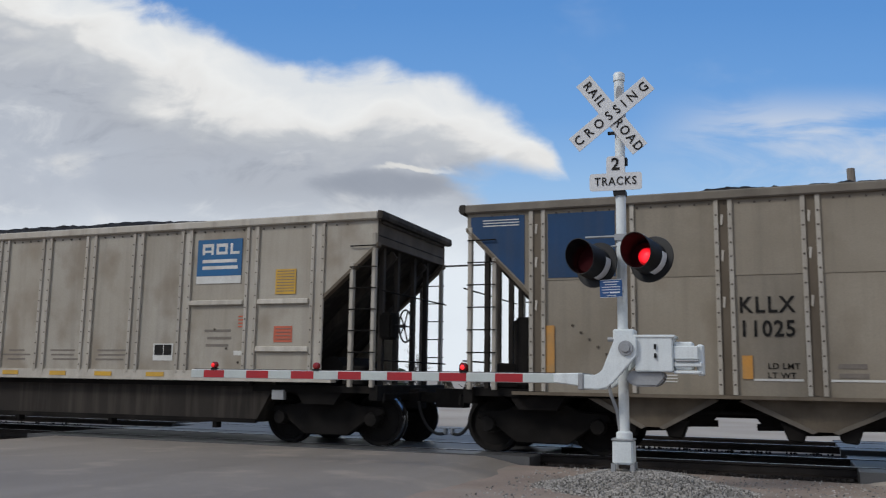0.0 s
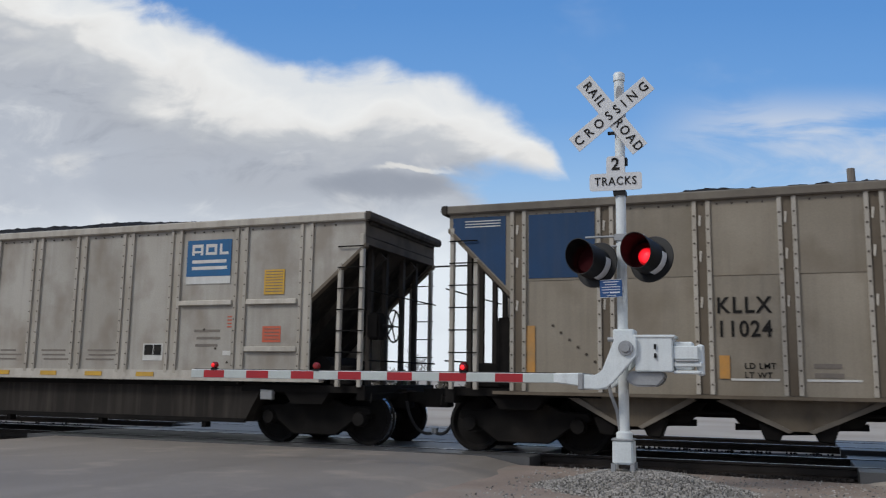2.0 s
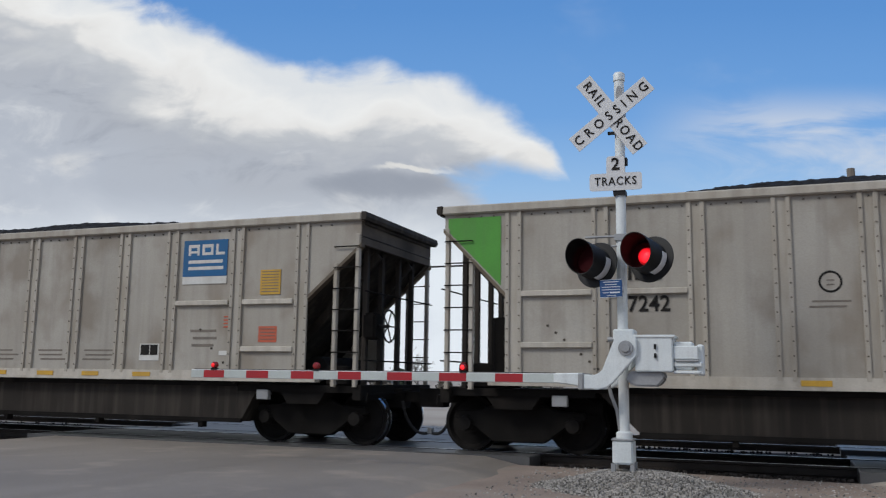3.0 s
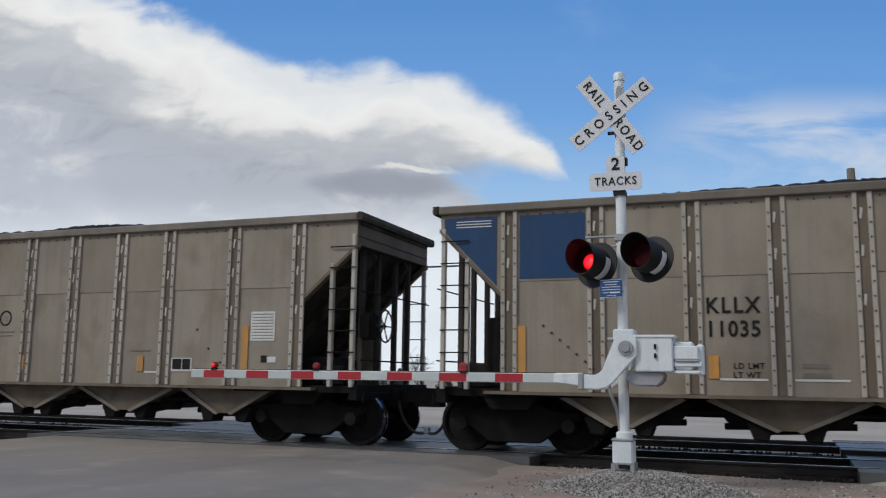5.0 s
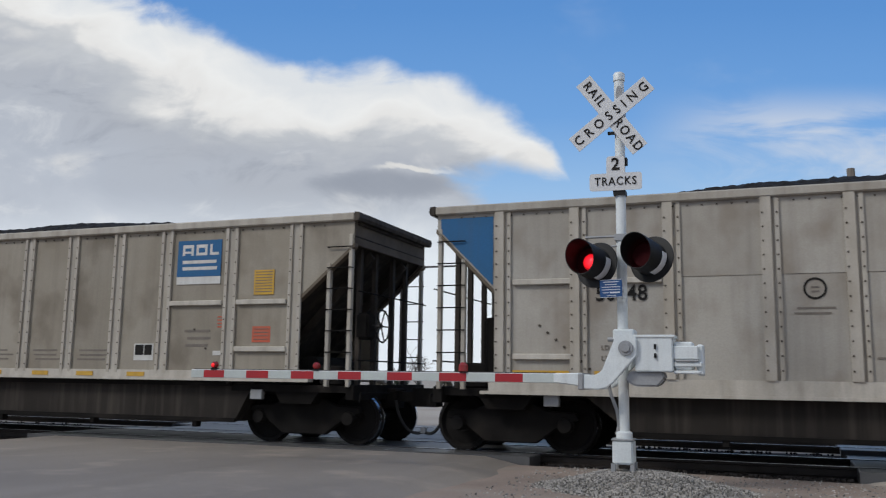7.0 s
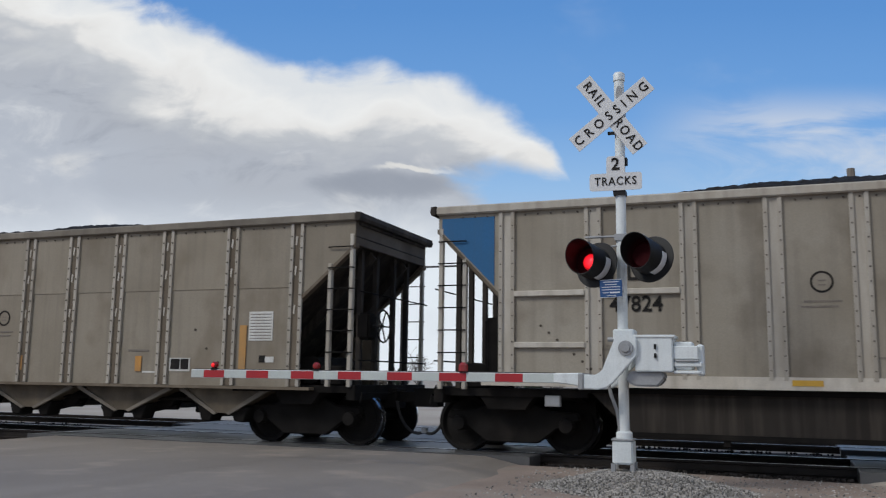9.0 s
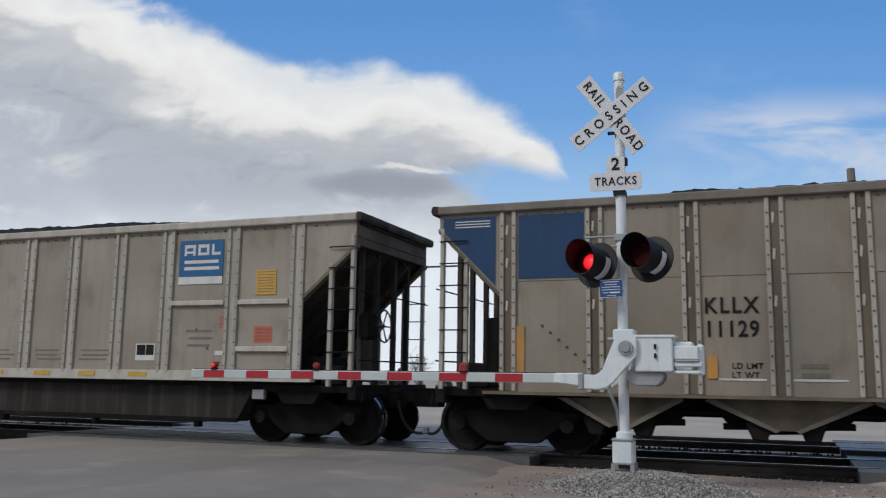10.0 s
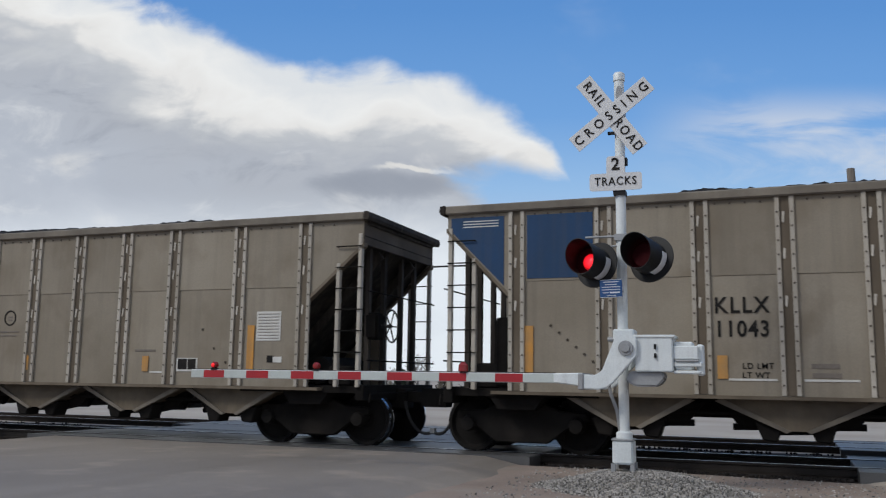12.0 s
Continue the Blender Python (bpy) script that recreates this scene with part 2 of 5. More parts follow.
INK = surface("black_stencil", (0.012, 0.012, 0.012), 0.75, 0.0, (0.03, 0.027, 0.024), 8.0, fine=50, bump=0.02, spec=0.15)
GREY_INK = surface("faded_stencil", (0.15, 0.13, 0.11), 0.6, 0.0, (0.2, 0.17, 0.14), 8.0, fine=50, bump=0.02)
RIVET = surface("dark_rivet", (0.085, 0.07, 0.056), 0.7, 0.0, fine=50, bump=0.02, spec=0.2)
SIGNAL = surface("aluminium_paint", (0.76, 0.805, 0.81), 0.45, 0.05, (0.66, 0.71, 0.72), 4.0, fine=60, bump=0.05, streak=0.15, grime=(0.42, 0.42, 0.41), grime_at=0.62)
CAST = surface("grey_casting", (0.36, 0.37, 0.38), 0.55, 0.3, fine=60, bump=0.15)
BLACK = surface("matt_black_paint", (0.011, 0.0115, 0.0128), 0.55, fine=60, bump=0.08, spec=0.3)
SIGN_WHITE = surface("reflective_white_sheet", (0.70, 0.71, 0.72), 0.4, 0.0, (0.64, 0.65, 0.66), 3.0, fine=80, bump=0.02)
SIGN_BLUE = surface("blue_sign_sheet", (0.010, 0.075, 0.24), 0.45, 0.0, (0.010, 0.065, 0.20), 3.0, fine=80, bump=0.02)
RED_TAPE = surface("red_reflective_tape", (0.42, 0.02, 0.025), 0.35, 0.0, (0.35, 0.018, 0.024), 4.0, fine=90, bump=0.02)
WHITE_TAPE = surface("white_reflective_tape", (0.54, 0.59, 0.57), 0.4, 0.0, (0.47, 0.51, 0.49), 4.0, fine=90, bump=0.02)
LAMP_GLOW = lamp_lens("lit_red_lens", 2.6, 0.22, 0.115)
TIP_GLOW = glow("dim_red_bulb", (1.0, 0.012, 0.018), 0.45)
ARM_GLOW = glow("lit_red_bulb", (1.0, 0.012, 0.018), 1.6)
ADDED_FLAP_BACK = surface("added_flap_black", (0.005, 0.005, 0.005), 0.9, fine=60, bump=0.02, spec=0.05)
REFLECTOR = surface("red_reflector", (0.04, 0.004, 0.006), 0.8, 0.0, fine=60, bump=0.02, spec=0.1)
ASPHALT = surface("damp_asphalt", (0.275, 0.243, 0.212), 0.66, 0.0, (0.19, 0.17, 0.152), 0.45, (1, 0.5, 1), 70, 0.4, streak=0.32, run_dir=(0.22, 0.02, 1), grime=(0.33, 0.28, 0.235), grime_at=0.54, wet=0.6, spec=0.25)
DIRT = surface("wet_dirt", (0.315, 0.248, 0.205), 0.85, 0.0, (0.205, 0.16, 0.133), 0.8, fine=25, bump=0.9, grime=(0.26, 0.228, 0.195))
PANEL = surface("wet_crossing_panel", (0.105, 0.105, 0.107), 0.5, 0.0, (0.07, 0.071, 0.073), 0.8, fine=60, bump=0.15, wet=0.42, vary=0.1, spec=0.3)
JOINT = surface("pale_joint_filler", (0.42, 0.42, 0.41), 0.6, fine=60, bump=0.1)
LOT = surface("wet_gravel_lot", (0.45, 0.405, 0.35), 0.85, 0.0, (0.32, 0.285, 0.245), 0.25, fine=30, bump=0.25, wet=0.8, spec=0.06)
STONE = surface("crushed_stone", (0.30, 0.284, 0.262), 0.8, fine=30, bump=0.3, per_island=True, vary=0.7, spec=0.3)
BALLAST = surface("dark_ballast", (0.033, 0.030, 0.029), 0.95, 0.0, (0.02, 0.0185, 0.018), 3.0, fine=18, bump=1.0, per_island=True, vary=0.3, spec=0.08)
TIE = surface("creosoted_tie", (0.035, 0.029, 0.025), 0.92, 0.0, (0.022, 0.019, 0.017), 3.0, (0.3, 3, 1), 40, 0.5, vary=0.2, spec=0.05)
RAIL = surface("rusty_rail", (0.032, 0.025, 0.021), 0.7, 0.3, fine=40, bump=0.2)
RAIL_HEAD = surface("shiny_rail_head", (0.5, 0.5, 0.5), 0.32, 1.0, fine=90, bump=0.03)
POLE_WOOD = surface("grey_pole_wood", (0.22, 0.195, 0.17), 0.85, 0.0, (0.14, 0.12, 0.10), 4.0, (4, 4, 0.2), 60, 0.5)
BARK = surface("bare_bark", (0.17, 0.16, 0.15), 0.9, 0.0, (0.12, 0.113, 0.105), 4.0, fine=30, bump=0.5)
NEEDLES = surface("evergreen_needles", (0.035, 0.05, 0.03), 0.8, 0.0, (0.02, 0.03, 0.018), 3.0, fine=30, bump=0.3, per_island=True, vary=0.35)
SCRUB = surface("dry_scrub", (0.16, 0.14, 0.11), 0.9, 0.0, (0.10, 0.088, 0.07), 3.0, fine=30, bump=0.3, per_island=True, vary=0.35)
SIDING = surface("pale_siding", (0.5, 0.52, 0.55), 0.6, 0.0, (0.42, 0.44, 0.47), 2.0, fine=40, bump=0.1)
ROOF = surface("grey_shingle", (0.16, 0.17, 0.19), 0.8, 0.0, (0.12, 0.13, 0.145), 2.0, fine=20, bump=0.5)
PANE = surface("dark_window_glass", (0.02, 0.024, 0.03), 0.12, 0.0, fine=40, bump=0.0)


# ---- mesh helpers ----
def box(bm, x0, x1, y0, y1, z0, z1):
    vs = [bm.verts.new((x, y, z)) for x in (x0, x1) for y in (y0, y1) for z in (z0, z1)]
    for f in ((0, 1, 3, 2), (4, 6, 7, 5), (0, 4, 5, 1), (2, 3, 7, 6), (0, 2, 6, 4), (1, 5, 7, 3)):
        bm.faces.new([vs[k] for k in f])
    return bm


def prism(bm, outline, y0, y1):
    """An outline in x and z, given once round, made solid from y0 to y1."""
    a = [bm.verts.new((x, y0, z)) for x, z in outline]
    b = [bm.verts.new((x, y1, z)) for x, z in outline]
    bm.faces.new(a), bm.faces.new(b[::-1])
    for k in range(len(a)):
        bm.faces.new((a[k - 1], b[k - 1], b[k], a[k]))
    return bm


def rod(bm, p, q, r, n=8, r2=None):
    p, q = Vector(p), Vector(q)
    d = (q - p).normalized()
    e = d.orthogonal().normalized()
    g = d.cross(e)
    rings = []
    for at, rad in ((p, r), (q, r if r2 is None else r2)):
        rings.append([bm.verts.new(at + (e * math.cos(2 * math.pi * k / n) + g * math.sin(2 * math.pi * k / n)) * rad) for k in range(n)])
    for k in range(n):
        bm.faces.new((rings[0][k - 1], rings[0][k], rings[1][k], rings[1][k - 1]))
    bm.faces.new(rings[0][::-1]), bm.faces.new(rings[1])
    return bm


def lathe(bm, profile, n=24, closed=False):
    """Turned about the y axis: profile of (radius, y)."""
    rings = [[bm.verts.new((r * math.cos(2 * math.pi * k / n), y, r * math.sin(2 * math.pi * k / n))) for k in range(n)] for r, y in profile]
    pairs = list(zip(rings, rings[1:])) + ([(rings[-1], rings[0])] if closed else [])
    for a, b in pairs:
        for k in range(n):
            bm.faces.new((a[k - 1], a[k], b[k], b[k - 1]))
    if not closed:
        for ring, (r, y) in ((rings[0], profile[0]), (rings[-1], profile[-1])):
            if r > 1e-4:
                bm.faces.new(ring)
    return bm


def hose(bm, pts, r, n=6):
    """One unbroken tube along the points."""
    pts = [Vector(p) for p in pts]
    rings, e = [], None
    for k, p in enumerate(pts):
        d = (pts[min(k + 1, len(pts) - 1)] - pts[max(k - 1, 0)]).normalized()
        e = d.orthogonal().normalized() if e is None else (e - d * e.dot(d)).normalized()
        g = d.cross(e)
        rings.append([bm.verts.new(p + (e * math.cos(2 * math.pi * j / n) + g * math.sin(2 * math.pi * j / n)) * r) for j in range(n)])
    for a, b in zip(rings, rings[1:]):
        for j in range(n):
            bm.faces.new((a[j - 1], a[j], b[j], b[j - 1]))
    bm.faces.new(rings[0][::-1]), bm.faces.new(rings[-1])
    return bm


def bevelled(bm, w=0.01, seg=2):
    bmesh.ops.remove_doubles(bm, verts=bm.verts, dist=1e-5)
    bmesh.ops.bevel(bm, geom=list(bm.edges), offset=w, segments=seg, affect="EDGES", clamp_overlap=True)
    return bm


def mesh_of(name, bm, material, smooth=False):
    bmesh.ops.recalc_face_normals(bm, faces=bm.faces)
    me = bpy.data.meshes.new(name)
    bm.to_mesh(me)
    bm.free()
    me.materials.append(material)
    if smooth:
        me.polygons.foreach_set("use_smooth", [True] * len(me.polygons))
        me.set_sharp_from_angle(angle=radians(40))
    return me


def part(name, bm, material, parent, label="", smooth=False):
    ob = new(name, bm if isinstance(bm, bpy.types.Mesh) else mesh_of(name, bm, material, smooth))
    ob.parent = parent
    return tagged(ob, label)


def thing(name, label, category, group="", at=None):
    ob = new(name)
    ob.empty_display_size = 0.2
    if at is not None:
        ob.matrix_basis = at
    return tagged(ob, label, category, group)


def B():
    return bmesh.new()


WORDS = {}


def lettering(text, height, material, thick=0.004, spacing=1.05):
    """A mesh of words in the built-in font, centred, standing in the x-z plane and facing -y."""
    key = (text, height, material.name, spacing)
    if key not in WORDS:
        cu = bpy.data.curves.new("words", "FONT")
        cu.body, cu.size, cu.extrude, cu.align_x, cu.align_y = text, height / 0.73, thick, "CENTER", "CENTER"
        cu.space_character, cu.offset, cu.resolution_u = spacing, (0.026 if height > 0.13 else 0.010) * height, 3
        ob = bpy.data.objects.new("words", cu)
        scene.collection.objects.link(ob)
        bpy.context.view_layer.update()
        me = bpy.data.meshes.new_from_object(ob.evaluated_get(bpy.context.evaluated_depsgraph_get()))
        bpy.data.objects.remove(ob)
        me.materials.clear()
        me.materials.append(material)
        me.transform(Matrix.Rotation(radians(90), 4, "X"))
        WORDS[key] = me
    return WORDS[key]


def words(name, text, height, material, parent, x, y, z, wide=1.0, turn=0.0, spacing=1.05):
    ob = new(name, lettering(text, height, material, spacing=spacing))
    ob.parent = parent
    ob.matrix_basis = pose(x, y, z, 0, turn, 0) @ Matrix.Diagonal((wide, 1, 1, 1))
    return ob


# ---- ground, road, tracks ----
TRACK_Y = 14.84
FAR_Y = 19.2
ROAD_X0, ROAD_X1 = -13.8, -3.7
SIDE_X0, SIDE_X1 = 0.9, 8.0


def ground_height(x, y):
    h = -0.13 + 0.02 * noise.noise((x * 0.5, y * 0.5, 0)) + 0.008 * noise.noise((x * 3, y * 3, 4))
    if 13.4 < y < 17.8:
        h = min(h, -0.20) + 0.012 * noise.noise((x * 5, y * 5, 1))
    r = math.hypot(x, y)
    if r > 60:
        h += -0.9 * min(1, (r - 60) / 40) + 1.2 * noise.noise((x * 0.01, y * 0.01, 9)) * min(1, (r - 60) / 200)
    if ROAD_X0 - 0.05 < x < ROAD_X1 + 0.05 or (SIDE_X0 < x < SIDE_X1 and 13.2 < y < 23):
        h = min(h, -0.06)
    return h


def build_ground():
    def axis(lo, hi, fine):
        far = [40, 60, 90, 140, 220, 400, 800, 1600, 2600]
        return sorted({-f for f in far} | {round(v, 3) for v in np.arange(lo, hi, fine)} | set(far))

    xs, ys = axis(-34, 34, 0.34), axis(-12, 34, 0.3)
    verts = [(x, y, ground_height(x, y)) for y in ys for x in xs]
    nx = len(xs)
    faces = [(j * nx + i, j * nx + i + 1, (j + 1) * nx + i + 1, (j + 1) * nx + i) for j in range(len(ys) - 1) for i in range(nx - 1)]
    me = bpy.data.meshes.new("ground")
    me.from_pydata(verts, [], faces)
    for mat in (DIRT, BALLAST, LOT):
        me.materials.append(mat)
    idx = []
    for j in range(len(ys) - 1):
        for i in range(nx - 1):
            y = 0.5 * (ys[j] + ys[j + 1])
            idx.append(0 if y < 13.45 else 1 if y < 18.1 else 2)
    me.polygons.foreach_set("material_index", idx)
    me.polygons.foreach_set("use_smooth", [True] * len(idx))
    ob = new("ground", me)
    tagged(ob, "flat muddy ground with dark ballast and wet gravel lot", "ground", kind="structure")


def slab(name, label, x0, x1, y0, y1, z, material, category="road"):
    """A paved strip with softly uneven surface and dropped edges."""
    bm = B()
    nx, ny = max(2, int((x1 - x0) / 0.7)), max(2, int(min(y1 - y0, 40) / 0.7))
    grid = []
    for j in range(ny + 1):
        row = []
        for i in range(nx + 1):
            x, y = x0 + (x1 - x0) * i / nx, y0 + (y1 - y0) * j / ny
            rag = 0.4 * noise.noise((y * 0.8, x0, 3)) + 0.2 * noise.noise((y * 2.7, x1, 5)) if i in (0, nx) else 0
            zz = z + 0.006 * noise.noise((x * 0.7, y * 0.7, 2))
            if i in (0, nx):
                zz = z - 0.14
            row.append(bm.verts.new((x + rag, y, zz)))
        grid.append(row)
    for j in range(ny):
        for i in range(nx):
            bm.faces.new((grid[j][i], grid[j][i + 1], grid[j + 1][i + 1], grid[j + 1][i]))
    ext = bmesh.ops.extrude_face_region(bm, geom=list(bm.faces))
    for v in ext["geom"]:
        if isinstance(v, bmesh.types.BMVert):
            v.co.z -= 0.2
    ob = new(name, mesh_of(name, bm, material, True))
    return tagged(ob, label, category, kind="structure")


def rail_mesh(bm, x0, x1, y):
    half = [(0.036, -0.002), (0.036, -0.036), (0.009, -0.05), (0.009, -0.14), (0.07, -0.158), (0.07, -0.17)]
    outline = [(y - a, b) for a, b in half] + [(y + a, b) for a, b in reversed(half)]
    a = [bm.verts.new((x0, p, q)) for p, q in outline]
    b = [bm.verts.new((x1, p, q)) for p, q in outline]
    bm.faces.new(a), bm.faces.new(b[::-1])
    for k in range(len(a)):
        bm.faces.new((a[k - 1], b[k - 1], b[k], a[k]))
    return bm


def build_track(name, yc, label, ties=True):
    track = thing(name, label, "railway track")
    tagged(track, kind="structure")
    for sgn in (-1, 1):
        y = yc + sgn * 0.7535
        part("rail", rail_mesh(B(), -220, 220, y), RAIL, track)
        part("rail_head", box(B(), -220, 220, y - 0.027, y + 0.027, -0.004, 0.0), RAIL_HEAD, track, "polished steel running surface")
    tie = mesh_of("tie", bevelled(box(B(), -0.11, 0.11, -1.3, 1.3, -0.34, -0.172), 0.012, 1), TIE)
    x = -40.0
    while ties and x < 24:
        if not (ROAD_X0 - 0.1 < x < ROAD_X1 + 0.1 or SIDE_X0 - 0.1 < x < SIDE_X1 + 0.1):
            ob = part("tie", tie, None, track)
            ob.matrix_basis = pose(x, yc + random.uniform(-0.03, 0.03), random.uniform(-0.008, 0.006), 0, 0, random.uniform(-1, 1))
        x += 0.5
    return track


def build_crossing():
    for k, (x0, x1) in enumerate(((ROAD_X0, ROAD_X1), (SIDE_X0, SIDE_X1))):
        deck = thing("level_crossing", ("dark wet crossing panels with pale joints between the rails", "wet panels of a second narrow crossing")[k], "level crossing")
        tagged(deck, kind="structure")
        n = max(1, round((x1 - x0) / 2.44))
        step = (x1 - x0) / n
        for yc in (TRACK_Y, FAR_Y):
            for y0, y1 in ((yc - 1.45, yc - 0.80), (yc - 0.655, yc + 0.655), (yc + 0.80, yc + 1.45)):
                data = mesh_of("panel", bevelled(box(B(), -step / 2 + 0.012, step / 2 - 0.012, y0, y1, -0.2, -0.006), 0.015, 1), PANEL)
                for i in range(n):
                    ob = part("panel", data, None, deck)
                    ob.matrix_basis = pose(x0 + step * (i + 0.5), 0, random.uniform(-0.004, 0.003))
            for i in range(1, n):
                part("joint", box(B(), x0 + step * i - 0.03, x0 + step * i + 0.03, yc - 1.42, yc + 1.42, -0.2, -0.014), JOINT, deck, "pale joint strip")
            for y in (yc - 1.48, yc + 1.48):
                part("edge_strip", box(B(), x0, x1, y - 0.028, y + 0.028, -0.2, -0.003), PANEL, deck, "dark rubber edge strip")


def stones(name, label, spots, material, category="gravel"):
    """Many small angular stones in one mesh; spots of (x, y, z, size)."""
    phi = (1 + 5 ** 0.5) / 2
    ico = np.array([(-1, phi, 0), (1, phi, 0), (-1, -phi, 0), (1, -phi, 0), (0, -1, phi), (0, 1, phi), (0, -1, -phi), (0, 1, -phi), (phi, 0, -1), (phi, 0, 1), (-phi, 0, -1), (-phi, 0, 1)]) / 1.9
    tri = np.array([(0, 11, 5), (0, 5, 1), (0, 1, 7), (0, 7, 10), (0, 10, 11), (1, 5, 9), (5, 11, 4), (11, 10, 2), (10, 7, 6), (7, 1, 8),
                    (3, 9, 4), (3, 4, 2), (3, 2, 6), (3, 6, 8), (3, 8, 9), (4, 9, 5), (2, 4, 11), (6, 2, 10), (8, 6, 7), (9, 8, 1)])
    rng = np.random.default_rng(5)
    vs, fs = [], []
    for k, (x, y, z, s) in enumerate(spots):
        sc = s * rng.uniform(0.55, 1.2, 3) * 0.5
        a = rng.uniform(0, 6.28)
        p = ico * sc * (1 + rng.uniform(-0.2, 0.2, (12, 1)))
        p = np.stack((p[:, 0] * math.cos(a) - p[:, 1] * math.sin(a), p[:, 0] * math.sin(a) + p[:, 1] * math.cos(a), p[:, 2]), 1)
        vs.append(p + (x, y, z))
        fs.append(tri + 12 * k)
    me = bpy.data.meshes.new(name)
    me.from_pydata(np.concatenate(vs).tolist(), [], np.concatenate(fs).tolist())
    me.materials.append(material)
    return tagged(new(name, me), label, category, kind="stuff")


POST = Vector((-1.836, 11.013, -0.102))


def mound_height(x, y):
    d = math.hypot((x - POST.x - 0.2) / 1.32, (y - POST.y) / 0.95)
    lobe = math.exp(-(d / 0.8) ** 2.4)
    return -0.17 + 0.27 * lobe + 0.025 * noise.noise((x * 3, y * 3, 8)) * lobe


def build_mound():
    bm = B()
    n = 36
    g = [[bm.verts.new((POST.x - 1.6 + 3.4 * i / n, POST.y - 1.5 + 3.0 * j / n, mound_height(POST.x - 1.6 + 3.4 * i / n, POST.y - 1.5 + 3.0 * j / n) - 0.012)) for i in range(n + 1)] for j in range(n + 1)]
    for j in range(n):
        for i in range(n):
            bm.faces.new((g[j][i], g[j][i + 1], g[j + 1][i + 1], g[j + 1][i]))
    tagged(new("gravel_bed", mesh_of("gravel_bed", bm, STONE, True)), "low heap of grey gravel round the signal foot", "gravel", kind="structure")
    rng = random.Random(3)
    spots = []
    while len(spots) < 9500:
        x, y = POST.x + 0.12 + rng.gauss(0, 0.7), POST.y + rng.gauss(0, 0.52)
        if mound_height(x, y) > -0.135 and abs(x - POST.x) + abs(y - POST.y) > 0.2:
            spots.append((x, y, mound_height(x, y), rng.uniform(0.012, 0.036)))
    for _ in range(2600):
        x, y = rng.uniform(-3.4, 3.2), rng.uniform(8.5, 13.3)
        spots.append((x, y, ground_height(x, y), rng.uniform(0.012, 0.04)))
    stones("gravel", "loose crushed grey stones heaped round the signal", spots, STONE)
    spots = []
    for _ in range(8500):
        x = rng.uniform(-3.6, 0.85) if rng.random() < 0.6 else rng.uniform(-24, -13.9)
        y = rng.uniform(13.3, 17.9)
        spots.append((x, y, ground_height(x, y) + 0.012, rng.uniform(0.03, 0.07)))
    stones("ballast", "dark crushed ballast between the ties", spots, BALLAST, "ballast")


# ---- freight cars ----
HALF, WALL = 7.37, 1.58
TOP, SEAM, SILL0, SILL1 = 3.828, 2.702, 0.95, 1.20
K_RIBS = (-6.15, -4.77, -3.35, -2.17, -1.04, 0.085, 1.20, 2.33, 3.44, 4.87, 6.20)
T_RIBS = (-6.19, -4.98, -3.57, -2.19, -1.09, 0.04, 1.20, 2.33, 3.60, 4.97, 6.16)


def decal(parent, name, x0, x1, z0, z1, material, label="", lift=0.0):
    y = -WALL - 0.006 - lift
    return part(name, box(B(), x0, x1, y - 0.003, y + 0.006, z0, z1), material, parent, label)


def bars(parent, name, x0, x1, z_top, rows, pitch, thick, material, lift=0.0, ragged=0.0, seed=1):
    """Illegible small writing, as plain bars."""
    rng = random.Random(seed)
    bm = B()
    y = -WALL - 0.006 - lift
    for k in range(rows):
        z = z_top - k * pitch
        box(bm, x0 + rng.random() * ragged * (x1 - x0), x1 - rng.random() * ragged * (x1 - x0), y - 0.003, y + 0.006, z - thick, z)
    ob = part(name, bm, material, parent)
    return tagged(ob, kind="stuff") if rows > 1 else ob


